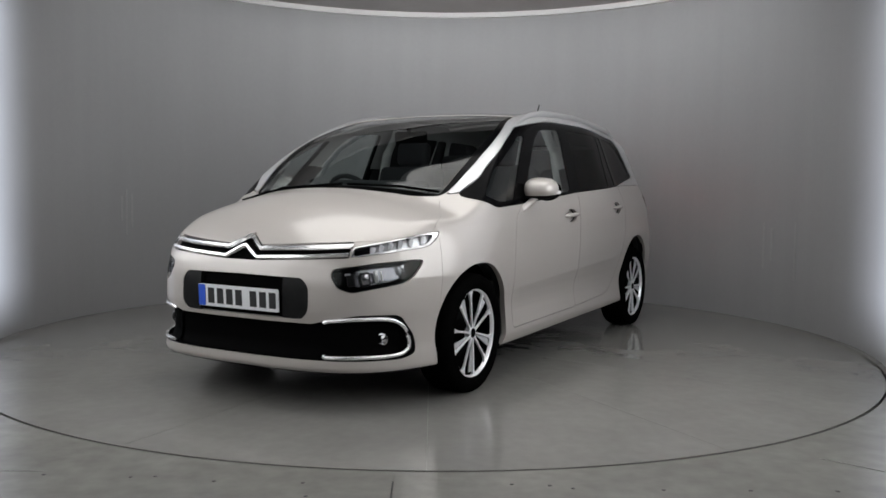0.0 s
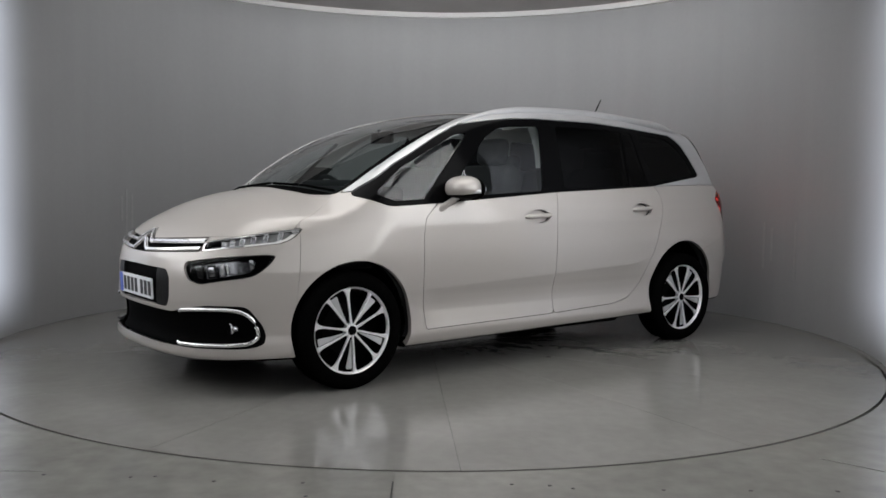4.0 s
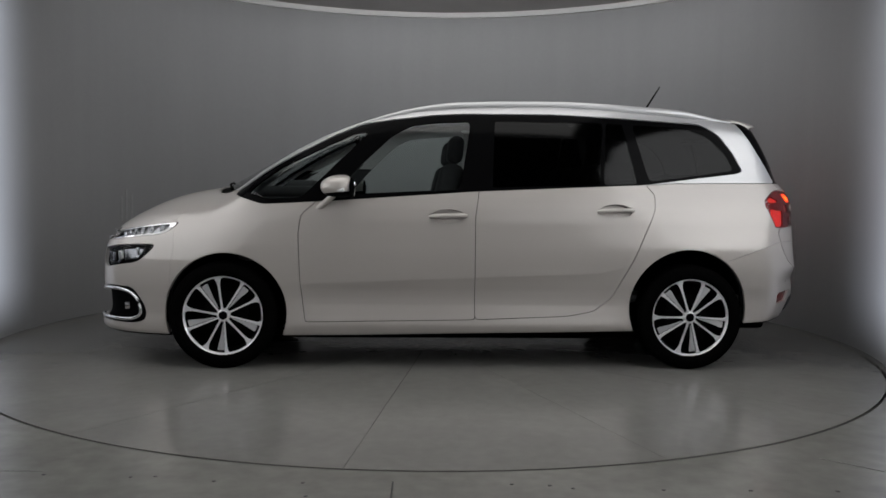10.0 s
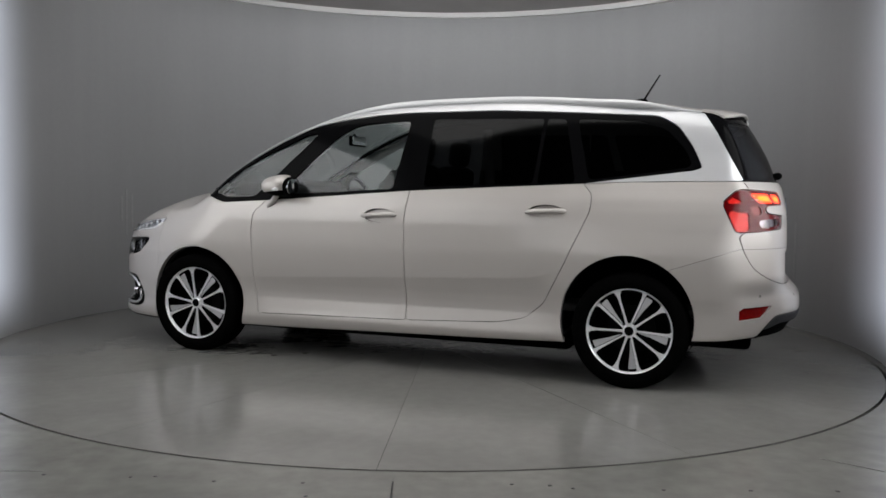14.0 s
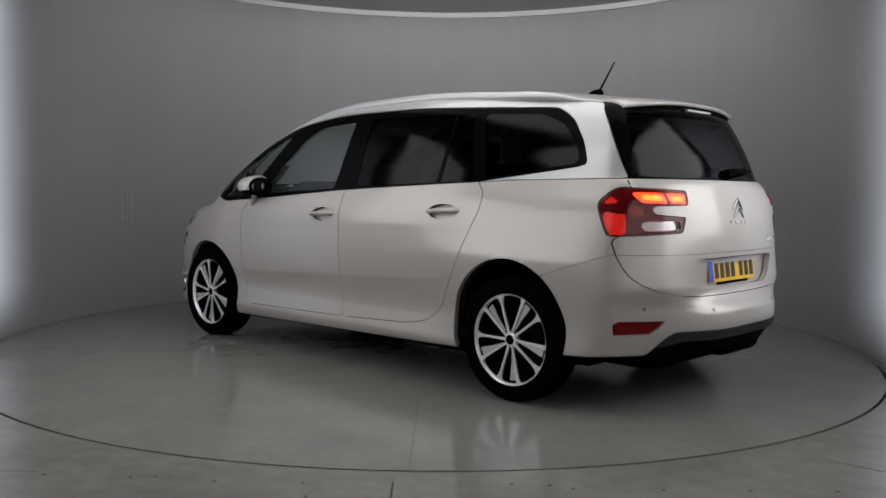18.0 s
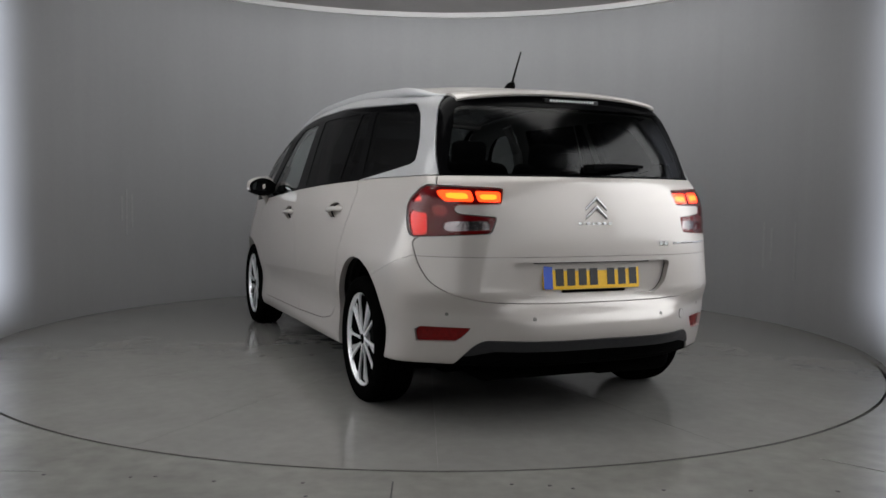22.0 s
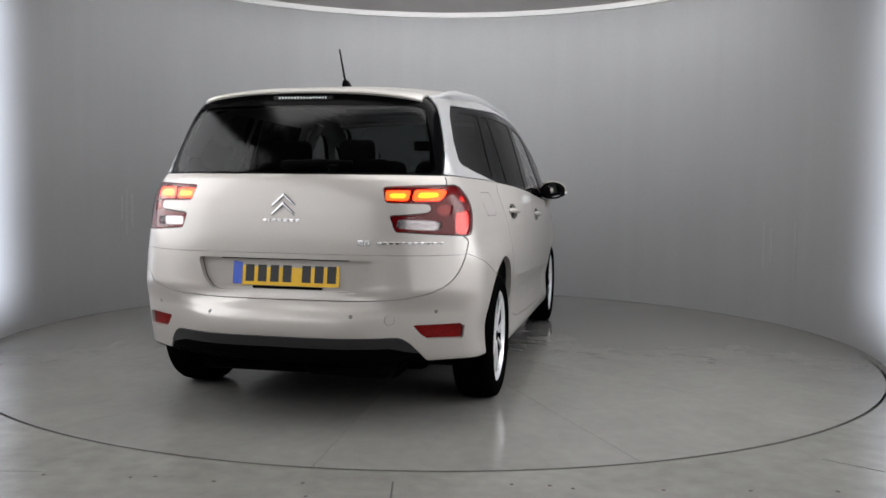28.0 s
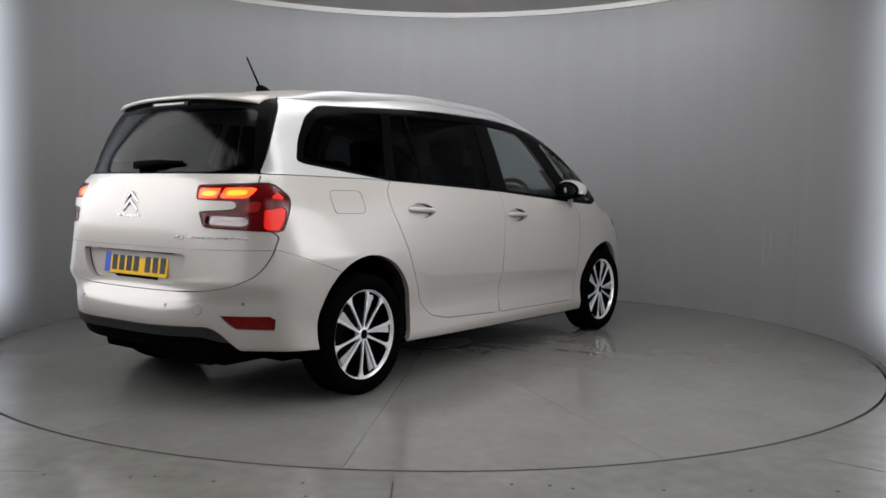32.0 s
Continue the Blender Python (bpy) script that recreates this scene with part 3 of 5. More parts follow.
def from_top(points, near=0.8):
    g = polygon(points)
    return lambda V: np.maximum(g(V[:, 0], V[:, 1]), near - V[:, 2])


def grow(g, d):
    return lambda V: g(V) - d


def sheet(name, V, T, mat, parent, sides="both", sink=0.0, flange=0.018, label="", other=None):
    """A panel from a piece of the skin: sunk below it by sink, its edges turned in. sides: both (one mesh), left or right."""
    used, inv = np.unique(T, return_inverse=True)
    V, T = V[used], inv.reshape(T.shape)
    N = slope(V)
    V = V - N * sink
    E = np.concatenate([T[:, [0, 1]], T[:, [1, 2]], T[:, [2, 0]]])
    key = np.sort(E, 1)
    u, idx, cnt = np.unique(key, axis=0, return_index=True, return_counts=True)
    B = E[idx[cnt == 1]]
    B = B[~((np.abs(V[B[:, 0], 1]) < 1e-5) & (np.abs(V[B[:, 1], 1]) < 1e-5))]
    if flange and len(B):
        a, b = V[B[:, 0]], V[B[:, 1]]
        c, d = b - N[B[:, 1]] * flange, a - N[B[:, 0]] * flange
        fn = np.cross(b - a, d - a)
        fn = fn / (np.linalg.norm(fn, axis=1, keepdims=True) + 1e-12)
        base, m = len(V), len(B)
        V = np.concatenate([V, a, b, c, d])
        N = np.concatenate([N, -fn, -fn, -fn, -fn])
        q = np.arange(m)
        i, j, k, l = base + q, base + m + q, base + 2 * m + q, base + 3 * m + q
        T = np.concatenate([T, np.stack([i, k, j], 1), np.stack([i, l, k], 1)])
    if sides != "left":
        MV, MN, MT = V * (1, -1, 1), N * (1, -1, 1), T[:, ::-1]
        if sides == "right":
            V, N, T = MV, MN, MT
        else:
            T = np.concatenate([T, MT + len(V)])
            V, N = np.concatenate([V, MV]), np.concatenate([N, MN])
    me = bpy.data.meshes.new(name)
    me.from_pydata(V.tolist(), [], T.tolist())
    me.polygons.foreach_set("use_smooth", [True] * len(me.polygons))
    me.materials.append(mat)
    me.normals_split_custom_set_from_vertices(N.tolist())
    return link(name, me, parent, label)


def pair(name, V, T, mat, parents, sink=0.0, flange=0.018, label=""):
    """The same panel on the left and on the right."""
    if not isinstance(parents, (list, tuple)):
        parents = (parents, parents)
    return [sheet(name, V, T, mat, q, s, sink, flange, label) for q, s in zip(parents, ("left", "right"))]


car = new("people_carrier")
tagged(car, "pale champagne seven-seat people carrier standing on the turntable", "car")

V, T = skin()
SKIN = (V.copy(), T.copy())
OPENINGS = []

# wheel arches and underside
ARCHES = ((1.405, 0.335, 0.365), (-1.40, 0.375, 0.365))
for cx, cz, r in ARCHES:
    g = lambda P, cx=cx, cz=cz, r=r: np.maximum(np.hypot(P[:, 0] - cx, P[:, 2] - cz) - r, 0.45 - P[:, 1])
    OPENINGS.append(g)
    V, _, T = peel(V, T, g)
V, piece, T = peel(V, T, lambda P: P[:, 2] - BELLY(P[:, 0]) - 0.012)
sheet("underbody", V, piece, UNDER, car, label="dark underside")
bm = box(2.10, 1.22, 0.10, (0.0, 0, 0.188), 0.045, 3)
box(0.92, 1.10, 0.09, (1.38, 0, 0.190), 0.03, 2, bm=bm)
box(0.80, 1.10, 0.09, (-1.30, 0, 0.215), 0.03, 2, bm=bm)
for y in (-0.30, 0.12, 0.36):
    tube([(0.80, y, 0.140), (-0.20, y * 0.9, 0.136), (-0.85, y, 0.146)], 0.03, 10, bm=bm)
part("underfloor_tray", bm, UNDER, car, "black underfloor panels and pipes")

# side windows: a black band with five panes each side
DLO = soft([(1.375, 1.049), (1.19, 0.990), (0.83, 1.010), (-0.08, 1.078), (-1.13, 1.130), (-1.778, 1.213), (-1.722, 1.335), (-1.635, 1.455),
            (-1.525, 1.518), (-1.02, 1.541), (-0.58, 1.557), (-0.04, 1.553), (0.16, 1.542), (0.40, 1.512), (0.60, 1.481), (0.80, 1.391), (1.10, 1.230)], 0.035)
g = from_side(DLO)
V, band, T = peel(V, T, g, 0.003)
PANES = (([(1.275, 1.062), (1.16, 1.022), (0.955, 1.032), (0.555, 1.432), (0.64, 1.425), (1.09, 1.205)], CLEAR_GLASS, 0.02),
         ([(0.775, 1.045), (0.60, 1.235), (0.42, 1.408), (0.30, 1.475), (0.20, 1.490), (-0.062, 1.505), (0.008, 1.088)], CLEAR_GLASS, 0.03),
         ([(-0.19, 1.103), (-0.21, 1.512), (-0.885, 1.508), (-0.85, 1.127)], PRIVACY_GLASS, 0.02),
         ([(-0.875, 1.128), (-0.905, 1.507), (-1.01, 1.503), (-1.09, 1.137)], PRIVACY_GLASS, 0.015),
         ([(-1.165, 1.150), (-1.075, 1.505), (-1.43, 1.492), (-1.575, 1.435), (-1.675, 1.33), (-1.725, 1.228)], PRIVACY_GLASS, 0.03))
panes = []
for points, mat, r in PANES:
    h = from_side(soft(points, r))
    V, glass, band = peel(V, band, h, 0.0)
    panes.append((glass, mat))
    OPENINGS.append(grow(h, 0.004))
trims = pair("window_band", V, band, BLACK_GLOSS, car, 0.003, 0.012, "gloss black window surround")
for glass, mat in panes:
    for o in pair("pane", V, glass, mat, trims, 0.006, 0, "clear glass" if mat is CLEAR_GLASS else "dark tinted glass"):
        o.visible_shadow = False

# windscreen and roof glass
h = from_top(soft([(1.550, -0.9), (1.550, 0.0), (1.542, 0.30), (1.497, 0.51), (1.418, 0.656), (1.30, 0.684), (1.15, 0.708), (0.93, 0.712), (0.76, 0.692), (0.53, 0.626), (0.36, 0.60),
                   (0.34, 0.0), (0.34, -0.9)], 0.04), 0.98)
V, glass, T = peel(V, T, h, 0.005)
V, cowl, glass = peel(V, glass, lambda P: 1.478 - P[:, 0] - 0.22 * P[:, 1] ** 2.4 - 0.0, 0.0)
sheet("cowl", V, cowl, BLACK_PLASTIC, car, sink=0.012, label="black wiper cowl")
V, glass, band = peel(V, glass, lambda P: -np.minimum.reduce([0.035 - 0 * P[:, 0] + np.interp(P[:, 0], [0.3, 0.53, 0.8, 1.15, 1.45], [0.535, 0.555, 0.618, 0.628, 0.60]) - P[:, 1],
                                                             P[:, 0] - 0.37]), 0.0)
sheet("windscreen_border", V, band, BLACK_GLOSS, car, sink=0.004, flange=0.01)
screen = sheet("windscreen", V, glass, SCREEN, car, sink=0.005, flange=0, label="large clear sloping windscreen")
screen.visible_shadow = False
OPENINGS.append(grow(h, 0.0))
h = from_top(soft([(0.33, -0.9), (0.33, 0.60), (-0.95, 0.585), (-0.95, -0.9)], 0.03), 1.45)
V, glass, T = peel(V, T, h, 0.006)
sheet("roof_glass", V, glass, ROOF_GLASS, car, sink=0.004, flange=0.01, label="dark panoramic roof glass").visible_shadow = False
OPENINGS.append(h)

# silver arc from the windscreen pillar over the roof to the rear pillar
YB = lambda x: np.interp(x, [-1.7, -0.95, 0.3, 0.53, 0.76, 0.93, 1.15, 1.3, 1.45], [0.575, 0.59, 0.604, 0.630, 0.696, 0.716, 0.712, 0.688, 0.662])
sil = polygon([(1.47, 1.12), (1.44, 1.05), (1.2, 1.10), (0, 1.3), (-1.15, 1.129), (-1.30, 1.139), (-1.99, 1.150), (-1.92, 1.275), (-1.84, 1.42),
               (-1.775, 1.52), (-1.70, 1.62), (-1.62, 1.75), (1.0, 1.75)])
g = lambda P: np.maximum(sil(P[:, 0], P[:, 2]), YB(P[:, 0]) - P[:, 1])
V, piece, T = peel(V, T, g, 0.004)
pair("pillar_arc", V, piece, SILVER, car, -0.002, 0.012, "satin silver arc over the side windows")

# front: plate frame, lower intake, lamps, grille
FRAME = from_front(soft([(-0.6, 0.455), (0.375, 0.455), (0.411, 0.495), (0.411, 0.612), (0.375, 0.655), (-0.6, 0.668)], 0.04), 2.0)
V, piece, T = peel(V, T, FRAME, 0.0)
V, mid, ends = peel(V, piece, lambda P: P[:, 1] - 0.268, 0.0)
pair("plate_frame", V, ends, GREY_PLASTIC, car, 0.004, 0.03, label="dark grey rounded frame round the number plate")
sheet("upper_intake", V, mid, BLACK_PLASTIC, car, sink=0.025, flange=0.02)
INTAKE = soft([(-0.6, 0.265), (0.50, 0.262), (0.771, 0.258), (0.797, 0.278), (0.788, 0.374), (0.760, 0.478), (0.638, 0.482), (0.49, 0.454), (0.428, 0.436),
               (-0.6, 0.440)], 0.02)
g = from_front(INTAKE)
V, piece, T = peel(V, T, g, 0.0)
loop = polygon(soft([(0.50, 0.440), (0.638, 0.466), (0.750, 0.464), (0.780, 0.37), (0.788, 0.290), (0.772, 0.272), (0.52, 0.276), (0.485, 0.24), (0.47, 0.1), (-0.7, 0.1),
                     (-0.7, 0.6), (0.46, 0.6), (0.47, 0.47)], 0.015))
V, inner, ring = peel(V, piece, lambda P: loop(P[:, 1], P[:, 2]), 0.0)
pair("fog_surround", V, ring, BLACK_GLOSS, car, 0.002, 0.03, "gloss black edge round the fog lamp")
V, deep, pocket = peel(V, inner, lambda P: P[:, 1] - 0.49, 0.0)
sheet("lower_intake", V, deep, BLACK_PLASTIC, car, sink=0.04, flange=0.0, label="black lower air intake")
pair("fog_pocket", V, pocket, BLACK_PLASTIC, car, 0.028, 0.0)
HEAD = from_front(soft([(0.514, 0.671), (0.521, 0.699), (0.679, 0.727), (0.803, 0.742), (0.797, 0.69), (0.785, 0.648), (0.767, 0.626), (0.607, 0.587),
                        (0.547, 0.610)], 0.02))
V, piece, T = peel(V, T, HEAD, 0.004)
bowl = polygon(soft([(0.592, 0.642), (0.596, 0.690), (0.690, 0.708), (0.772, 0.716), (0.766, 0.655), (0.750, 0.640), (0.625, 0.612)], 0.018))
V, bowl_piece, bezel = peel(V, piece, lambda P: bowl(P[:, 1], P[:, 2]), 0.0)
heads = pair("headlight", V, bezel, BLACK_GLOSS, car, 0.03, 0.012, "dark headlight with clear reflectors")
pair("reflector_bowl", V, bowl_piece, HEAD_BOWL, heads, 0.042, 0.0, "silver reflector")
lens = tinted("headlight_lens", (0.85, 0.86, 0.87), 0.25)
for o in pair("headlight_lens", V, piece, lens, heads, 0.001, 0.0):
    o.visible_shadow = False
DRL = from_front(soft([(0.571, 0.802), (0.701, 0.836), (0.809, 0.876), (0.811, 0.829), (0.802, 0.799), (0.718, 0.777), (0.585, 0.754)], 0.012))
V, piece, T = peel(V, T, DRL, 0.003)
core = polygon(soft([(0.580, 0.799), (0.701, 0.830), (0.799, 0.864), (0.801, 0.829), (0.792, 0.807), (0.716, 0.787), (0.592, 0.762)], 0.012))
V, inner, ring = peel(V, piece, lambda P: core(P[:, 1], P[:, 2]), 0.0)
V, upper, low_ring = peel(V, ring, lambda P: np.interp(P[:, 1], [0.57, 0.81], [0.778, 0.846]) - P[:, 2], 0.0)
V, guide, low_ring = peel(V, low_ring, lambda P: 0.725 - P[:, 1], 0.0)
V, inner_dark, inner_pale = peel(V, inner, lambda P: P[:, 1] - 0.648, 0.0)
runs = pair("running_light", V, inner_dark, BLACK_GLOSS, car, 0.026, 0.0, "slim upper running light")
pair("light_tray", V, inner_pale, LAMP_SILVER, runs, 0.024, 0.0)
pair("chrome_edge", V, upper, BAR_CHROME, runs, 0.0, 0.012, "chrome upper edge")
pair("light_guide", V, guide, CLEAR_LENS, runs, 0.001, 0.012, "white light guide")
pair("lower_edge", V, low_ring, BAR_CHROME, runs, 0.001, 0.012)
for o in pair("running_light_lens", V, inner, lens, runs, 0.001, 0.0):
    o.visible_shadow = False
GRILLE = from_front([(-0.6, 0.858), (0.0, 0.858), (0.095, 0.803), (0.565, 0.829), (0.578, 0.752), (0.10, 0.728), (-0.6, 0.728)], 1.9)
V, piece, T = peel(V, T, GRILLE, 0.0)
sheet("grille", V, piece, BLACK_PLASTIC, car, sink=0.022, flange=0.0, label="narrow black grille between chrome bars")

# bonnet and front bumper
hood = polygon([(1.562, -0.9), (1.562, 0.0), (1.554, 0.31), (1.508, 0.52), (1.436, 0.66), (1.62, 0.772), (1.76, 0.80), (1.86, 0.815), (2.6, 0.82), (2.6, -0.9)])
g = lambda P: np.maximum(hood(P[:, 0], P[:, 1]), np.maximum(0.798 + 0.052 * P[:, 1], 0.858 - 0.58 * P[:, 1]) - P[:, 2])
V, piece, T = peel(V, T, g, 0.0016)
sheet("bonnet", V, piece, PAINT, car, label="smooth rounded bonnet")
g = lambda P: np.maximum(1.712 - P[:, 0] + 0.10 * (0.8 - P[:, 2]), P[:, 2] - 0.9)
V, piece, T = peel(V, T, g, 0.0016)
sheet("front_bumper", V, piece, PAINT, car, label="painted front bumper")

# doors
FDOOR = soft([(0.84, 1.03), (0.955, 0.93), (0.972, 0.82), (0.962, 0.53), (0.932, 0.285), (-0.09, 0.302), (-0.085, 0.92), (-0.11, 1.10)], 0.015)
RDOOR = soft([(-0.11, 1.10), (-0.085, 0.92), (-0.09, 0.302), (-0.66, 0.325), (-0.82, 0.355), (-0.93, 0.44), (-1.05, 0.67), (-1.185, 0.97), (-1.192, 1.07),
              (-1.12, 1.15)], 0.03)
HANDLES = ((0.08, 0.930), (-0.94, 0.970))
doors, cups = [], []
for outline in (FDOOR, RDOOR):
    V, piece, T = peel(V, T, from_side(outline), 0.0042)
    hx, hz = HANDLES[len(doors)]
    V, cup, piece = peel(V, piece, lambda P: (np.hypot((P[:, 0] - hx) / 0.104, (P[:, 2] - hz + 0.003) / 0.043) - 1) * 0.05)
    cups.append(cup)
    doors.append(pair("front_door" if outline is FDOOR else "rear_door", V, piece, PAINT, car))

for cup, both in zip(cups, doors):
    pair("handle_recess", V, cup, PAINT, both, 0.030, 0.0, "scooped recess behind the handle")

# back: lamps, tailgate, bumper
lamp = polygon(soft([(1.2, 0.872), (0.835, 0.872), (0.52, 0.893), (0.495, 0.965), (0.585, 0.972), (0.655, 0.978), (0.672, 0.998), (0.655, 1.020), (0.56, 1.022),
                     (0.475, 1.024), (0.455, 1.094), (0.75, 1.108), (1.2, 1.11)], 0.012))
edge = polygon([(-1.966, 1.113), (-1.893, 1.045), (-1.893, 1.013), (-1.963, 0.866), (-1.965, 0.80), (-2.6, 0.80), (-2.6, 1.2), (-1.99, 1.2)])
LAMP = lambda P: np.maximum(np.maximum(lamp(P[:, 1], P[:, 2]), edge(P[:, 0], P[:, 2])), 0.35 - P[:, 1])
V, piece, T = peel(V, T, LAMP, 0.004)
tail_whole = piece


def spot(points):
    g = polygon(soft(points, 0.012))
    return lambda P: g(P[:, 1], P[:, 2])


tail_pieces = []
for nm, g, mat, sink in (
        ("glow_core", spot([(0.49, 1.047), (0.558, 1.047), (0.562, 1.070), (0.487, 1.069)]), AMBER_CORE, 0.002),
        ("glow_core", spot([(0.608, 1.048), (0.690, 1.050), (0.704, 1.076), (0.612, 1.075)]), AMBER_CORE, 0.002),
        ("glow_inner", spot([(0.473, 1.034), (0.572, 1.034), (0.577, 1.086), (0.468, 1.083)]), AMBER_GLOW, 0.004),
        ("glow_outer", spot([(0.588, 1.034), (0.712, 1.036), (0.728, 1.090), (0.592, 1.088)]), AMBER_GLOW, 0.004),
        ("reversing_lens", spot([(0.520, 0.909), (0.715, 0.899), (0.718, 0.944), (0.532, 0.950)]), REVERSE_BOWL, 0.020),
        ("ruby_block", spot([(0.690, 0.972), (0.745, 0.962), (0.760, 1.022), (0.700, 1.018)]), RED_MID, 0.012),
        ("corner_glow", lambda P: np.maximum(np.maximum(np.maximum(0.768 + 0.12 * np.clip(P[:, 2] - 0.97, 0, 1) - P[:, 1], np.maximum(0.882 - P[:, 2], P[:, 2] - 1.096)),
                                                        edge(P[:, 0], P[:, 2]) + 0.009),
                                             0.026 - np.hypot(np.clip(P[:, 1] - 0.785, 0, 1), P[:, 2] - 1.008)), RED_GLOW, 0.010),
        ("stop_lens", spot([(0.50, 0.880), (0.74, 0.874), (0.74, 0.890), (0.51, 0.899)]), RED_LENS, 0.008)):
    V, inner, piece = peel(V, piece, g, 0.0)
    tail_pieces.append((nm, inner, mat, sink))
tails = pair("tail_light", V, piece, RED_DARK, car, 0.007, 0.015, "lit red tail light with glowing inner blocks")
for nm, inner, mat, sink in tail_pieces:
    pair(nm, V, inner, mat, tails, sink + 0.006, 0.004)
for o in pair("tail_lens", V, tail_whole, TAIL_LENS, tails, 0.001, 0.008, "glossy clear outer lens"):
    o.visible_shadow = False

gate = polygon(soft([(-0.9, 0.577), (0.0, 0.577), (0.34, 0.578), (0.54, 0.588), (0.68, 0.616), (0.765, 0.668), (0.803, 0.755), (0.818, 0.862), (0.76, 0.89), (0.71, 0.95), (0.70, 1.08), (0.72, 1.115), (0.685, 1.16), (0.66, 1.30),
                     (0.625, 1.50), (0.60, 1.70), (-0.9, 1.70)], 0.05))
HIGH = lambda P: np.maximum(np.maximum(1.150 - P[:, 2], P[:, 0] + 1.655), P[:, 2] - 1.545)
g = lambda P: np.minimum(np.maximum(np.maximum(gate(P[:, 1], P[:, 2]), P[:, 0] + 1.80), P[:, 2] - 1.545), HIGH(P))
V, piece, T = peel(V, T, g, 0.004)
h = lambda P: 1.150 - P[:, 2]
V, upper, piece = peel(V, piece, h, 0.003)
recess = polygon(soft([(-0.9, 0.612), (0.345, 0.612), (0.395, 0.66), (0.425, 0.762), (-0.9, 0.762)], 0.025))
V, niche, piece = peel(V, piece, lambda P: recess(P[:, 1], P[:, 2]), 0.0)
V, lower, piece = peel(V, piece, lambda P: P[:, 2] - 0.787, 0.002)
tailgate = sheet("tailgate", V, piece, PAINT, car, flange=0.05, label="painted tailgate with a plate recess")
sheet("tailgate_lower", V, lower, PAINT, tailgate, flange=0.03)
sheet("plate_recess", V, niche, PAINT, tailgate, sink=0.035, flange=0.0)
h = polygon(soft([(-0.9, 1.160), (0.662, 1.160), (0.640, 1.27), (0.577, 1.478), (-0.9, 1.485)], 0.03))
V, glass, upper = peel(V, upper, lambda P: h(P[:, 1], P[:, 2]), 0.0)
OPENINGS.append(lambda P: np.maximum(h(P[:, 1], P[:, 2]) - 0.004, P[:, 0] + 1.5))
sheet("rear_window_border", V, upper, BLACK_GLOSS, tailgate, sink=0.002)
sheet("rear_window", V, glass, REAR_GLASS, tailgate, sink=0.004, flange=0, label="dark tinted rear window").visible_shadow = False

g = lambda P: np.maximum(P[:, 2] - np.interp(P[:, 0], [-2.4, -1.99, -1.62, -1.5], [0.80, 0.79, 0.665, 0.60]), P[:, 0] + 1.5)
V, piece, T = peel(V, T, g, 0.0022)
refl = polygon(soft([(0.812, 0.399), (0.645, 0.405), (0.598, 0.470), (0.812, 0.469)], 0.008))
V, lens_piece, piece = peel(V, piece, lambda P: np.maximum(np.maximum(refl(P[:, 1], P[:, 2]), P[:, 0] + 1.99), 0.3 - P[:, 1]), 0.002)
apron = polygon(soft([(-0.9, 0.1), (0.655, 0.1), (0.655, 0.285), (0.585, 0.385), (0.545, 0.415), (-0.9, 0.422)], 0.03))
V, low_piece, piece = peel(V, piece, lambda P: np.maximum(apron(P[:, 1], P[:, 2]), P[:, 0] + 1.75), 0.002)
rear_bumper = sheet("rear_bumper", V, piece, PAINT, car, label="painted rear bumper")
V, lip, low_piece = peel(V, low_piece, lambda P: np.interp(np.abs(P[:, 1]), [0, 0.5, 0.6], [0.372, 0.368, 0.34]) - P[:, 2])
sheet("apron_lip", V, lip, LIP_GREY, rear_bumper, sink=-0.006, label="dark grey grained plastic lip")
sheet("apron", V, low_piece, BLACK_PLASTIC, rear_bumper, sink=0.006, label="black plastic lower edge")
pair("reflector", V, lens_piece, RED_LENS, rear_bumper, 0.013, 0.006, "red bumper reflector")
sheet("body_shell", V, T, PAINT, car, flange=0.03, label="glossy pale champagne metallic paint")

# inner lining, seen through the panes and in the gaps
V, T = SKIN
for g in OPENINGS:
    V, _, T = peel(V, T, g)
V, roof, T = peel(V, T, lambda P: 1.25 - P[:, 2])
sheet("lining", V, T, TRIM, car, sink=0.06, flange=0, label="dark cabin lining")
sheet("headliner", V, roof, HEADLINER, car, sink=0.035, flange=0, label="pale roof lining")


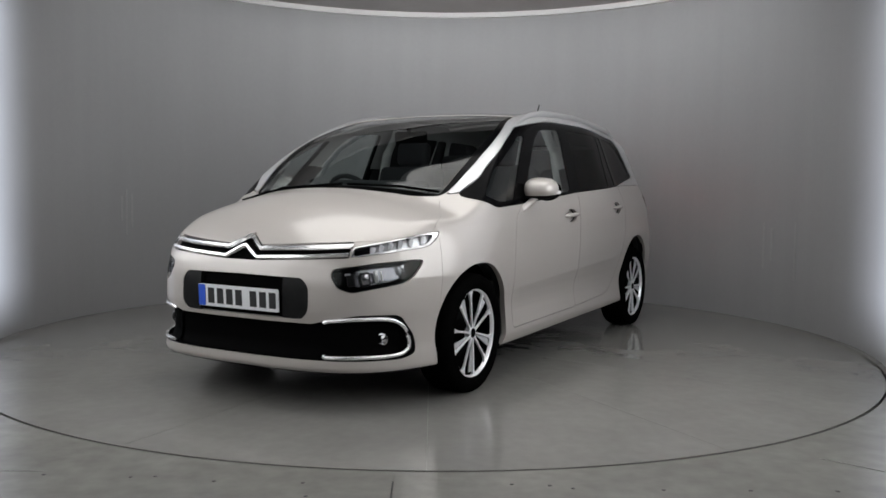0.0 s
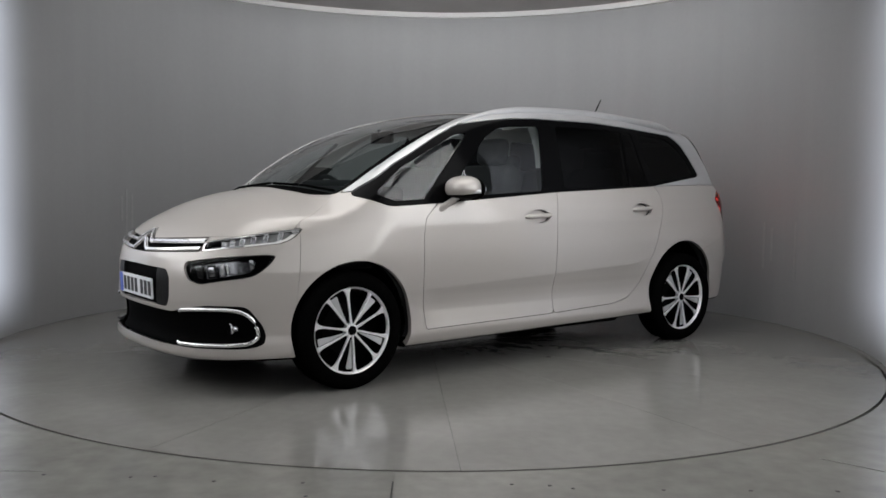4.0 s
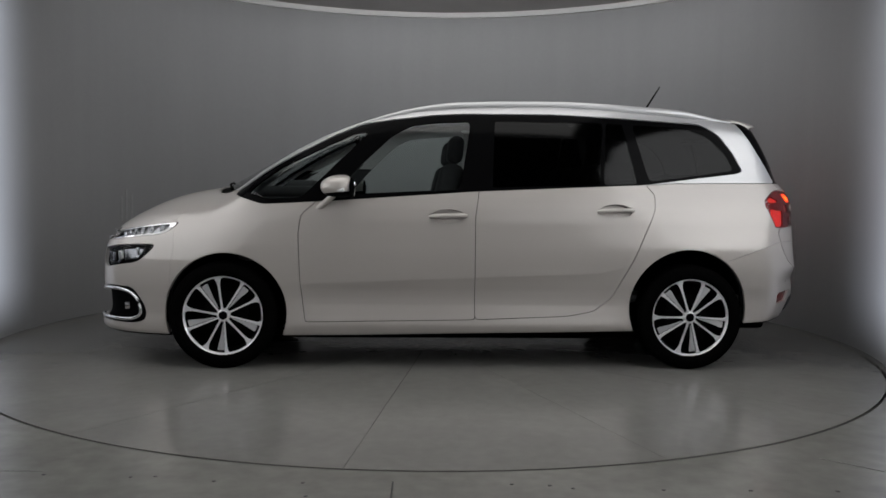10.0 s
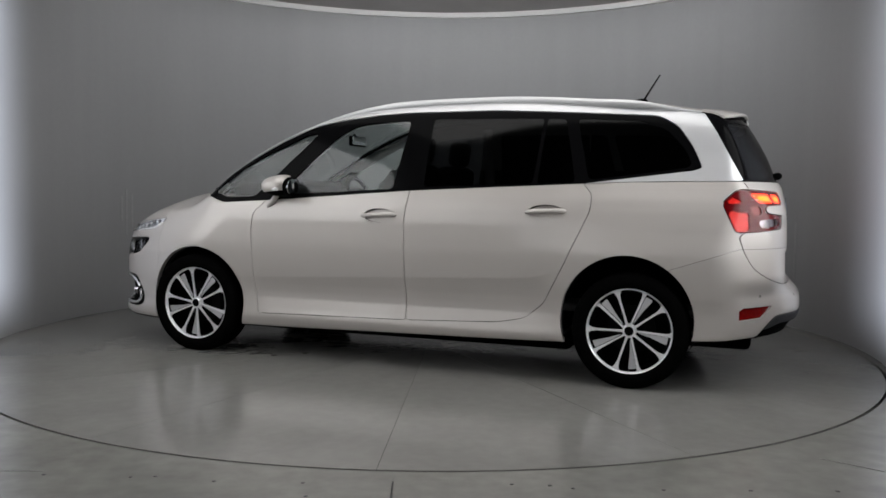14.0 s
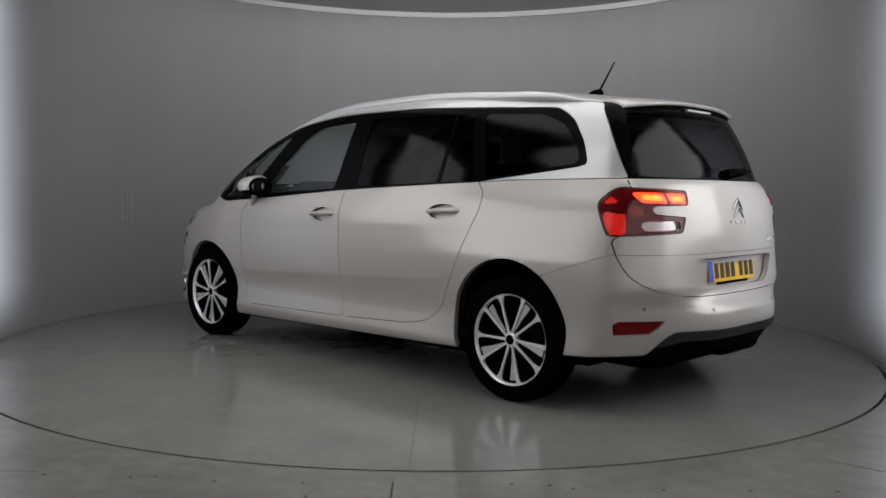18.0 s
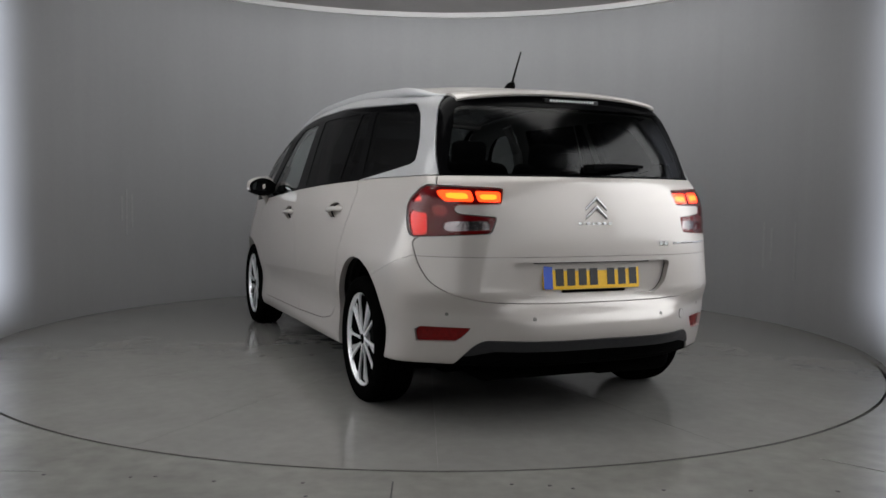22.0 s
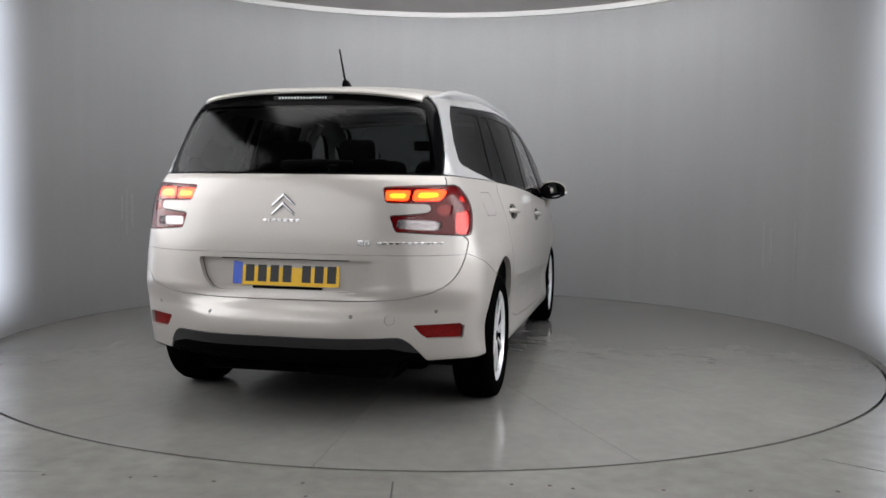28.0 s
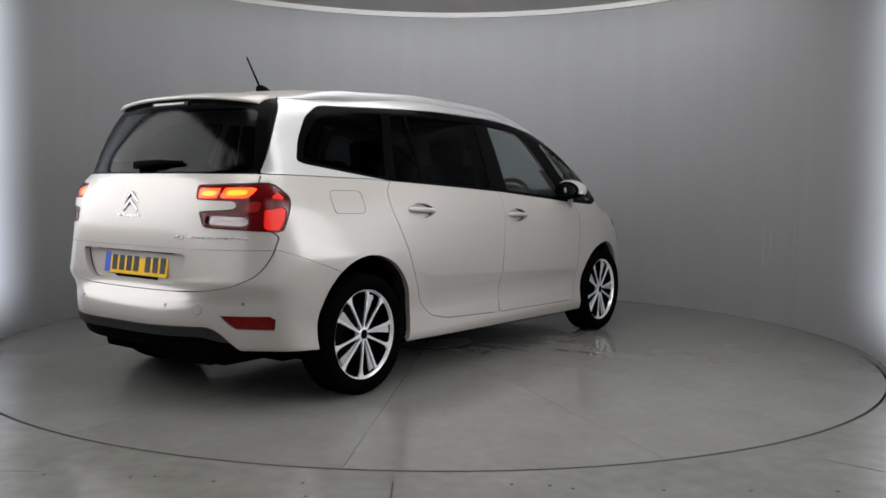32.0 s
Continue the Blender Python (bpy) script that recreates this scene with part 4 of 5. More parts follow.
# ---- wheels ----
def wheel(side, x, z, phase):
    """A wheel with its outer face at +y, turned for the right side."""
    turn = pose(x + OX, side * 0.80 + OY, z, 0, 0, 0 if side > 0 else 180)
    barrel = part("wheel", lathe([(0.236, 0.062), (0.239, 0.072), (0.236, 0.078), (0.231, 0.074), (0.226, 0.058)], 72),
                  ALLOY, car, "black and machined silver alloy wheel", at=turn)
    R = 0.322
    part("tyre", lathe([(0.230, -0.10), (0.240, -0.112), (0.275, -0.118), (0.305, -0.108), (R - 0.002, -0.085), (R, -0.05), (R - 0.006, -0.048), (R - 0.006, -0.042),
                        (R, -0.04), (R + 0.001, -0.004), (R - 0.006, -0.003), (R - 0.006, 0.003), (R + 0.001, 0.004), (R, 0.036), (R - 0.006, 0.037),
                        (R - 0.006, 0.043), (R, 0.045), (R - 0.003, 0.066), (0.308, 0.084), (0.285, 0.093), (0.27, 0.0945), (0.262, 0.0925), (0.252, 0.091),
                        (0.241, 0.082), (0.235, 0.070)], 84), TYRE, barrel, "black road tyre", at=pose(0, 0, 0))
    part("rim_barrel", lathe([(0.222, 0.058), (0.211, 0.0), (0.209, -0.09), (0.215, -0.12), (0.2, -0.121)], 48), ALLOY_DARK, barrel, at=pose(0, 0, 0))
    part("dish", lathe([(0.001, -0.012), (0.05, -0.012), (0.12, -0.03), (0.212, -0.02)], 48), ALLOY_DARK, barrel, "black wheel dish", at=pose(0, 0, 0))
    part("brake_disc", lathe([(0.06, -0.005), (0.135, -0.005), (0.135, -0.012), (0.06, -0.012)], 40), BRAKE, barrel, at=pose(0, -0.012, 0))
    blade = prism([(0.030, -0.0105), (0.12, -0.0130), (0.203, -0.0165), (0.216, -0.0215), (0.227, -0.0300), (0.227, 0.0010), (0.205, -0.0030), (0.12, -0.0025),
                   (0.030, -0.0010)], 0.010, None, None, 0.001)
    bmesh.ops.translate(blade, verts=list(blade.verts), vec=(0, 0.058, 0))
    panel = prism([(0.052, 0.0016), (0.12, 0.0016), (0.203, 0.0016), (0.212, 0.0040), (0.209, 0.0400), (0.201, 0.0425), (0.12, 0.0190), (0.052, 0.0060)], 0.006, None,
                  None, 0.0008)
    bmesh.ops.transform(panel, matrix=Matrix.Translation((0, 0.053, 0)) @ Matrix.Rotation(radians(-7), 4, "X"), verts=list(panel.verts))
    thin = prism([(0.028, -0.0075), (0.10, -0.0052), (0.180, -0.0062), (0.205, -0.0100), (0.216, -0.0155), (0.227, -0.0260), (0.227, 0.0260), (0.216, 0.0155), (0.205, 0.0100),
                  (0.180, 0.0062), (0.10, 0.0052), (0.028, 0.0075)], 0.010, None, None, 0.001)
    bmesh.ops.translate(thin, verts=list(thin.verts), vec=(0, 0.059, 0))
    first = None
    for k in range(5):
        at = pose(0, 0, 0, 0, phase - 72 * k, 0)
        at2 = pose(0, 0, 0, 0, phase - 72 * k - 30, 0)
        if first is None:
            a = part("spoke", blade, ALLOY, barrel, "machined silver spoke", at=at, smooth=False)
            b = part("spoke_panel", panel, ALLOY_SATIN, barrel, "satin grey flat spoke panel", at=at, smooth=False)
            c = part("thin_spoke", thin, ALLOY, barrel, "slim machined spoke", at=at2, smooth=False)
            first = (a.data, b.data, c.data)
        else:
            for nm, me, m in zip(("spoke", "spoke_panel", "thin_spoke"), first, (at, at, at2)):
                link(nm, me, barrel, at=m)
    part("hub", lathe([(0.040, 0.040), (0.038, 0.064), (0.026, 0.069), (0.026, 0.064)], 32), ALLOY, barrel, at=pose(0, 0, 0))
    part("hub_cap", lathe([(0.025, 0.060), (0.025, 0.071), (0.021, 0.073), (0.001, 0.074)], 32), BLACK_PLASTIC, barrel, "dark hub cap", at=pose(0, 0, 0))
    return barrel


for cx in (1.42, -1.42):
    for s in (1, -1):
        wheel(s, cx, 0.320, (-52 if cx > 0 else -42) if s > 0 else -29)
for cx, cz, r in ARCHES:
    for s in (1, -1):
        bm = lathe([(r + 0.008, s * 0.79), (r + 0.02, s * 0.52), (0.02, s * 0.52)], 40)
        bmesh.ops.translate(bm, verts=list(bm.verts), vec=(cx, 0, cz + 0.01))
        bmesh.ops.delete(bm, geom=[v for v in bm.verts if v.co.z < 0.2], context="VERTS")
        part("wheel_arch_liner", bm, UNDER, car)
part("chassis", box(3.9, 1.0, 0.10, (-0.1, 0, 0.245), 0.03), UNDER, car)
part("axle", box(0.16, 1.3, 0.10, (-1.42, 0, 0.27), 0.03), UNDER, car)
part("exhaust_silencer", box(0.34, 0.46, 0.15, (-1.98, -0.28, 0.28), 0.06, 3), UNDER, car)


# ---- fittings on the skin ----
def on_side(x, z, s=1):
    """The place of the skin at (x, z) on the left (s=1) or right, and its outward direction."""
    lo, hi = 0.0, 1.3
    for _ in range(40):
        m = (lo + hi) / 2
        if solid(np.array([[x, m, z]]))[0] < 0:
            lo = m
        else:
            hi = m
    n = slope(np.array([[x, lo, z]]))[0]
    return Vector((x, s * lo, z)), Vector((n[0], s * n[1], n[2]))


def on_end(y, z, front=True):
    """The place of the skin at (y, z) on the nose or the tail."""
    lo, hi = 1.0, 2.6
    sg = 1 if front else -1
    for _ in range(40):
        m = (lo + hi) / 2
        if solid(np.array([[sg * m, y, z]]))[0] < 0:
            lo = m
        else:
            hi = m
    n = slope(np.array([[sg * lo, y, z]]))[0]
    return Vector((sg * lo, y, z)), Vector(n)


def on_roof(x, y):
    lo, hi = 0.9, 1.9
    for _ in range(40):
        m = (lo + hi) / 2
        if solid(np.array([[x, y, m]]))[0] < 0:
            lo = m
        else:
            hi = m
    n = slope(np.array([[x, y, lo]]))[0]
    return Vector((x, y, lo)), Vector(n)


def band_on_nose(points, width, thick, sink=0.0):
    """A bar of some width that follows the nose through (y, z) points."""
    bm = bmesh.new()
    prev = None
    P = []
    for (y0, z0), (y1, z1) in zip(points, points[1:]):
        n = max(1, int(math.hypot(y1 - y0, z1 - z0) / 0.03))
        P += [(y0 + (y1 - y0) * i / n, z0 + (z1 - z0) * i / n) for i in range(n)]
    P.append(points[-1])
    for i, (y, z) in enumerate(P):
        a, b = P[max(i - 1, 0)], P[min(i + 1, len(P) - 1)]
        d = Vector((b[0] - a[0], b[1] - a[1])).normalized()
        q = Vector((-d.y, d.x))
        k = 1 / max(0.6, abs(d.x))
        ring = []
        for u, t in ((-0.5, 0), (-0.3, thick), (0.3, thick), (0.5, 0)):
            p, n = on_end(y + 0 * q.x, z + u * width * min(k, 1.5))
            ring.append(bm.verts.new(p + n * (t - sink)))
        if prev:
            for j in range(3):
                bm.faces.new((prev[j], prev[j + 1], ring[j + 1], ring[j]))
        prev = ring
    bmesh.ops.recalc_face_normals(bm, faces=list(bm.faces))
    return bm


# chrome bars that rise into two chevrons in the middle
for z0, z1, end in ((0.785, 0.838, 0.806), (0.742, 0.792, 0.767)):
    pts = [(-0.575, end), (-0.37, z0 * 0.55 + end * 0.45), (-0.10, z0), (-0.010, z1), (0.010, z1), (0.10, z0), (0.37, z0 * 0.55 + end * 0.45), (0.575, end)]
    part("chrome_bar", band_on_nose(pts, 0.017, 0.013), BAR_CHROME, car, "chrome grille bar rising to a chevron")

# chrome brackets round the fog lamps
BRACKET = soft([(0.478, 0.449), (0.60, 0.460), (0.700, 0.462), (0.745, 0.452), (0.768, 0.415), (0.778, 0.350), (0.778, 0.305), (0.765, 0.283), (0.72, 0.277), (0.60, 0.277), (0.480, 0.277)], 0.03)[2:-2]
for s in (1, -1):
    pts = []
    for y, z in BRACKET:
        p, n = on_end(y, z)
        pts.append(Vector((p.x, s * p.y, p.z)) + Vector((n.x, s * n.y, n.z)) * 0.001)
    part("chrome_bracket", tube(pts, 0.0105, 10), BAR_CHROME, car, "chrome bracket round the fog lamp")

# number plates; their characters are plain bars
def number_plate(x, z, tilt, turn, face, name, label):
    at = Matrix.Translation((x + OX, OY, z)) @ pose(0, 0, 0, 0, 0, turn) @ pose(0, 0, 0, tilt, 0, 0)
    bm = prism(rounded(0.52, 0.111, 0.008, 3), 0.008)
    plate = part(name, bm, face, car, label, smooth=False, at=at)
    bm = prism(rounded(0.046, 0.107, 0.006, 3), 0.002)
    bmesh.ops.translate(bm, verts=list(bm.verts), vec=(-0.235, -0.0022, 0))
    part("blue_band", bm, PLATE_BLUE, plate, at=pose(0, 0, 0), smooth=False)
    u = -0.195
    for k in range(7):
        if k == 4:
            u += 0.033
        bm = prism([(u, -0.039), (u + 0.042, -0.039), (u + 0.042, 0.039), (u, 0.039)], 0.0016)
        bmesh.ops.translate(bm, verts=list(bm.verts), vec=(0.0, -0.0018, 0))
        part("character_bar", bm, PLATE_INK, plate, at=pose(0, 0, 0), smooth=False)
        u += 0.061
    return plate


number_plate(2.296, 0.538, 3, 90, PLATE_WHITE, "front_number_plate", "white number plate with dark characters")
number_plate(-2.196, 0.690, -8, -90, PLATE_YELLOW, "rear_number_plate", "yellow number plate with dark characters")
part("plate_lip", box(0.012, 0.34, 0.012, (-2.198, -0.01, 0.626), 0.003), BLACK_PLASTIC, car)
part("plate_handle", box(0.03, 0.62, 0.012, (-2.195, 0, 0.762), 0.004), BLACK_PLASTIC, tailgate)

for y in (-0.11, 0.11):
    part("plate_lamp", box(0.016, 0.024, 0.003, (-2.184, y, 0.7545), 0.001), PLATE_LAMP, tailgate, "small warm plate lamp", at=pose(0, 0, 0))

# door handles
for (fd, rd), s in zip(zip(*doors), (1, -1)):
    for door, (x, z) in zip((fd, rd), HANDLES):
        pts = []
        for i in range(13):
            t = i / 12
            q, m = on_side(x + 0.112 - 0.224 * t, z - 0.006 + 0.010 * t, s)
            pts.append(q + m * (-0.004 + 0.022 * math.sin(math.pi * min(1, max(0, t))) ** 0.5))
        part("door_handle", tube(pts, [0.009] + [0.0150] * 11 + [0.010], 12, flat=0.95), PAINT, door, "curved grip door handle", at=pose(0, 0, 0))

# side mirrors
for s, o in zip((1, -1), trims):
    bm = bmesh.new()
    bmesh.ops.create_uvsphere(bm, u_segments=32, v_segments=20, radius=1.0)
    for v in bm.verts:
        x, y, z = v.co
        k = 0.55 if x < 0 else 1.0
        y, z = math.copysign(abs(y) ** 0.75, y), math.copysign(abs(z) ** 0.8, z)
        v.co = (x * 0.128 * k + 0.02 * y * y, y * 0.100, z * (0.072 if z > 0 else 0.062) * (1 - 0.12 * y))
    bmesh.ops.transform(bm, matrix=Matrix.Translation((0.705, s * 0.960, 1.094)) @ Matrix.Diagonal((1, s, 1, 1)), verts=list(bm.verts))
    low = bm.copy()
    bmesh.ops.bisect_plane(bm, geom=list(bm.verts) + list(bm.edges) + list(bm.faces), plane_co=(0.70, 0, 1.068), plane_no=(0.10, 0, 1), clear_inner=True)
    bmesh.ops.bisect_plane(low, geom=list(low.verts) + list(low.edges) + list(low.faces), plane_co=(0.70, 0, 1.068), plane_no=(0.10, 0, 1), clear_outer=True)
    if s < 0:
        bmesh.ops.reverse_faces(bm, faces=list(bm.faces))
        bmesh.ops.reverse_faces(low, faces=list(low.faces))
    mirror = part("side_mirror", bm, PAINT, car, "champagne door mirror with a black base")
    part("mirror_base", low, BLACK_PLASTIC, mirror, at=pose(0, 0, 0))
    part("mirror_arm", tube([(0.86, s * 0.875, 0.962), (0.80, s * 0.91, 1.01), (0.755, s * 0.94, 1.05)], [0.022, 0.019, 0.017], 10), PAINT, mirror, at=pose(0, 0, 0))
    bm = bmesh.new()
    bmesh.ops.create_uvsphere(bm, u_segments=28, v_segments=12, radius=1.0)
    bmesh.ops.transform(bm, matrix=Matrix.Translation((0.652, s * 0.960, 1.091)) @ Matrix.Diagonal((0.016, 0.095, 0.064, 1)), verts=list(bm.verts))
    part("mirror_bezel", bm, BLACK_PLASTIC, mirror, at=pose(0, 0, 0))
    bm = prism([(0.078 * math.cos(2 * math.pi * k / 32), 0.049 * math.sin(2 * math.pi * k / 32)) for k in range(32)], 0.004)
    bmesh.ops.transform(bm, matrix=Matrix.Translation((0.640, s * 0.960, 1.091)) @ pose(0, 0, 0, 0, 0, 90 + s * 6), verts=list(bm.verts))
    part("mirror_glass", bm, SCREEN_GLASS, mirror, at=pose(0, 0, 0))
    bm = tube([(0.782, s * 0.990, 1.072), (0.760, s * 1.026, 1.074), (0.730, s * 1.046, 1.076), (0.69, s * 1.056, 1.079)], 0.011, 10)
    part("mirror_indicator", bm, CLEAR_LENS, mirror, at=pose(0, 0, 0))

# roof rails: they grow out of the windscreen pillars and sink into the rear pillars
for s in (1, -1):
    pts, radii = [], []
    for i in range(49):
        x = 0.80 - 2.55 * i / 48
        p, n = on_roof(x, float(np.interp(x, [-1.75, -1.6, -1.45, -1.2, -0.2, 0.25, 0.65, 0.80], [0.560, 0.578, 0.590, 0.606, 0.632, 0.660, 0.708, 0.728])))
        k = min(1.0, min(i / 16, (48 - i) / 9))
        k = k * k * (3 - 2 * k)
        pts.append(Vector((p.x, s * p.y, p.z)) + Vector((n.x, s * n.y, n.z)) * (0.013 * k - 0.004 + 0.014 * math.exp(-((x + 1.45) / 0.18) ** 2)))
        radii.append(0.008 + 0.017 * k)
    part("roof_rail", tube(pts, radii, 14, flat=1.0), SILVER, car, "satin silver roof rail")

# spoiler, aerial, wipers
bm, under = bmesh.new(), bmesh.new()
rows, rows2 = [], []
for y in np.linspace(-0.558, 0.558, 41):
    k = abs(y) / 0.558
    back = -1.985 + 0.06 * k ** 2.4 + 0.05 * k ** 14
    z0 = on_roof(-1.80, y * 0.98)[0].z + 0.004
    zb = z0 - 0.13 * (-1.80 - back) - 0.012 * k ** 4
    mid = (back - 1.76) / 2
    rows.append([bm.verts.new((x, y, z)) for x, z in ((-1.73, on_roof(-1.73, y)[0].z - 0.002), (-1.76, z0 + 0.006), (mid, (z0 + zb) / 2 + 0.006), (back + 0.02, zb), (back + 0.004, zb - 0.006),
                                                      (back, zb - 0.014), (back + 0.008, zb - 0.021), (back + 0.05, zb - 0.023))])
    rows2.append([under.verts.new((x, y * 0.985, z)) for x, z in ((back + 0.016, zb - 0.020), (back + 0.022, zb - 0.032), (back + 0.045, zb - 0.052), (back + 0.12, zb - 0.066))])
for b, R in ((bm, rows), (under, rows2)):
    for p, q in zip(R, R[1:]):
        for j in range(len(p) - 1):
            b.faces.new((p[j], q[j], q[j + 1], p[j + 1]))
    b.faces.new(R[0])
    b.faces.new(R[-1][::-1])
    bmesh.ops.recalc_face_normals(b, faces=list(b.faces))
spoiler = part("roof_spoiler", bm, PAINT, car, "painted spoiler over the rear window")
part("spoiler_underside", under, BLACK_PLASTIC, spoiler, at=pose(0, 0, 0))
lamp_case = part("high_brake_light", box(0.03, 0.30, 0.022, (-1.966, 0, 1.514), 0.005), GREY_PLASTIC, car, "clear high-level brake light")
for i in range(16):
    part("brake_lamp_cell", box(0.008, 0.009, 0.011, (-1.983, -0.116 + i * 0.0155, 1.515), 0.002, 1), CLEAR_LENS, lamp_case, at=pose(0, 0, 0), smooth=False)
p, n = on_roof(-1.34, 0)
bm = lathe([(0.040, -0.006), (0.037, 0.014), (0.024, 0.034), (0.001, 0.042)], 20, axis="z")
for v in bm.verts:
    v.co.x = v.co.x * 1.5 + 0.03 * (1 - v.co.z / 0.042)
    v.co.y *= 0.55
aerial = part("aerial_base", bm, BLACK_PLASTIC, car, "black rod roof aerial",
              at=pose(-1.345 + OX, OY, p.z - 0.003))
part("aerial_rod", tube([(0.0, 0, 0.018), (-0.105, 0, 0.187)], [0.0065, 0.0042], 8), BLACK_PLASTIC, aerial, at=pose(0, 0, 0))
for pts in ([(1.50, 0.10, 0), (1.455, 0.40, 0), (1.40, 0.64, 0)], [(1.52, -0.66, 0), (1.51, -0.35, 0), (1.50, 0.06, 0)]):
    q = []
    for x, y, _ in pts:
        p, n = on_roof(x, y)
        q.append(p + n * 0.010)
    part("wiper", tube(q, 0.007, 8), BLACK_PLASTIC, car, "black windscreen wiper")
p0, n0 = on_end(0.0, 1.185, False)
p1, n1 = on_end(-0.30, 1.20, False)
wiper = part("rear_wiper", tube([p0 + n0 * 0.02, p0 * 0.5 + p1 * 0.5 + n0 * 0.03, p1 + n1 * 0.012], [0.020, 0.014, 0.009], 10), BLACK_PLASTIC, car, "black rear wiper")
part("wiper_cap", box(0.04, 0.07, 0.04, p0 + n0 * 0.012, 0.012), BLACK_PLASTIC, wiper, at=pose(0, 0, 0))

# rear badge: two chevrons, and plain bars for the lettering
for zc in (1.040, 1.000):
    bm = bmesh.new()
    for s in (-1, 1):
        prism([(0, 0.022), (s * 0.056, -0.028), (s * 0.056, -0.046), (0, 0.004)], 0.010, bm)
    bmesh.ops.remove_doubles(bm, verts=list(bm.verts), dist=0.0002)
    bmesh.ops.bevel(bm, geom=[e for e in bm.edges if e.calc_length() > 0.03], offset=0.004, segments=2, affect="EDGES", profile=0.5)
    p, n = on_end(0.0, zc - 0.01, False)
    bmesh.ops.transform(bm, matrix=Matrix.Translation((p.x - 0.008, 0, zc)) @ pose(0, 0, 0, 0, 0, -90), verts=list(bm.verts))
    part("badge_chevron", bm, BADGE_CHROME, tailgate, "chrome chevron badge", smooth=False, at=pose(0, 0, 0))
u = 0.098
for w in (0.018, 0.006, 0.018, 0.018, 0.020, 0.018, 0.018):
    p, n = on_end(u - w / 2, 0.937, False)
    part("lettering_bar", box(0.006, w, 0.013, p + n * 0.002, 0.001, 1), BAR_CHROME, tailgate, at=pose(0, 0, 0), smooth=False)
    u -= w + 0.0103
u = -0.355
for w, hgt in ((0.026, 0.022), (0.022, 0.022), (0.0, 0.0)) + ((0.019, 0.010),) * 11:
    if w:
        p, n = on_end(u - w / 2, 0.842, False)
        bm = box(0.005, w, hgt, (0, 0, 0), 0.001, 1, rot=Matrix.Rotation(math.atan2(n.y, n.x), 3, "Z"))
        bmesh.ops.translate(bm, verts=list(bm.verts), vec=p + n * 0.002)
        part("lettering_bar", bm, BAR_CHROME, tailgate, at=pose(0, 0, 0), smooth=False)
    u -= w + (0.007 if w else 0.025)

# lamp insides
for s, head, run in zip((1, -1), heads, runs):
    for nm, y, z, w, hgt, deep, mat in (("lamp_module", 0.655, 0.655, 0.050, 0.072, 0.016, GREY_PLASTIC), ("lamp_reflector", 0.655, 0.655, 0.036, 0.052, 0.010, LAMP_BOWL), ("lamp_reflector", 0.690, 0.665, 0.020, 0.060, 0.012, LAMP_SILVER),
                                        ("light_bar", 0.706, 0.668, 0.009, 0.046, 0.010, CLEAR_LENS), ("lamp_reflector", 0.762, 0.695, 0.020, 0.050, 0.016, LAMP_BOWL),
                                        ("lamp_module", 0.600, 0.650, 0.036, 0.060, 0.022, GREY_PLASTIC), ("light_bar", 0.585, 0.678, 0.030, 0.010, 0.014, LAMP_SILVER)):
        p, n = on_end(y, z)
        bm = box(0.012, w, hgt, (0, 0, 0), min(w, hgt) * 0.22, 2, rot=Matrix.Rotation(math.atan2(n.y, n.x), 3, "Z") @ Matrix.Rotation(radians(8), 3, "X"))
        bmesh.ops.translate(bm, verts=list(bm.verts), vec=p - n * deep)
        bmesh.ops.transform(bm, matrix=Matrix.Diagonal((1, s, 1, 1)), verts=list(bm.verts))
        part(nm, bm, mat, head, at=pose(0, 0, 0))
    for k in range(6):
        y = 0.655 + 0.026 * k
        p, n = on_end(y, 0.7965 + 0.0078 * k)
        bm = box(0.014, 0.0258, 0.032 + 0.004 * k, (0, 0, 0), 0.003, 1, rot=Matrix.Rotation(math.atan2(n.y, n.x), 3, "Z") @ Matrix.Rotation(radians(-14), 3, "X"))
        bmesh.ops.translate(bm, verts=list(bm.verts), vec=p - n * 0.019)
        bmesh.ops.transform(bm, matrix=Matrix.Diagonal((1, s, 1, 1)), verts=list(bm.verts))
        part("led_cell", bm, LED_BOWL, run, at=pose(0, 0, 0))
    p, n = on_end(0.712, 0.357)
    bm = lathe([(0.030, -0.02), (0.030, 0.006), (0.024, 0.008), (0.018, -0.004), (0.001, 0.002)], 24)
    m = Matrix.Translation(p - n * 0.022) @ Vector((0, 1, 0)).rotation_difference(Vector((1, 0.25, 0)).normalized()).to_matrix().to_4x4()
    bmesh.ops.transform(bm, matrix=Matrix.Diagonal((1, s, 1, 1)) @ m, verts=list(bm.verts))
    part("fog_lamp", bm, LAMP_BOWL, car, "small round fog lamp")

# fuel flap on the right side
bm = bmesh.new()
n = 12
outl = [(u - 1.505, v + 1.015) for u, v in rounded(0.225, 0.115, 0.03, 4)]
mid = []
for k in (0.0, 1.0):
    loopv = []
    for x, z in outl:
        p, nn = on_side(x, z, -1)
        loopv.append(bm.verts.new(p + nn * (0.0015 if k == 0 else 0.0015) + (Vector((x + 1.505, 0, z - 1.015)).normalized() * 0.0035 * k)))
    mid.append(loopv)
for i in range(len(outl)):
    j = (i + 1) % len(outl)
    bm.faces.new((mid[0][i], mid[0][j], mid[1][j], mid[1][i]))
bmesh.ops.recalc_face_normals(bm, faces=list(bm.faces))
part("fuel_flap_seam", bm, JOINT, car, "seam of the fuel flap")

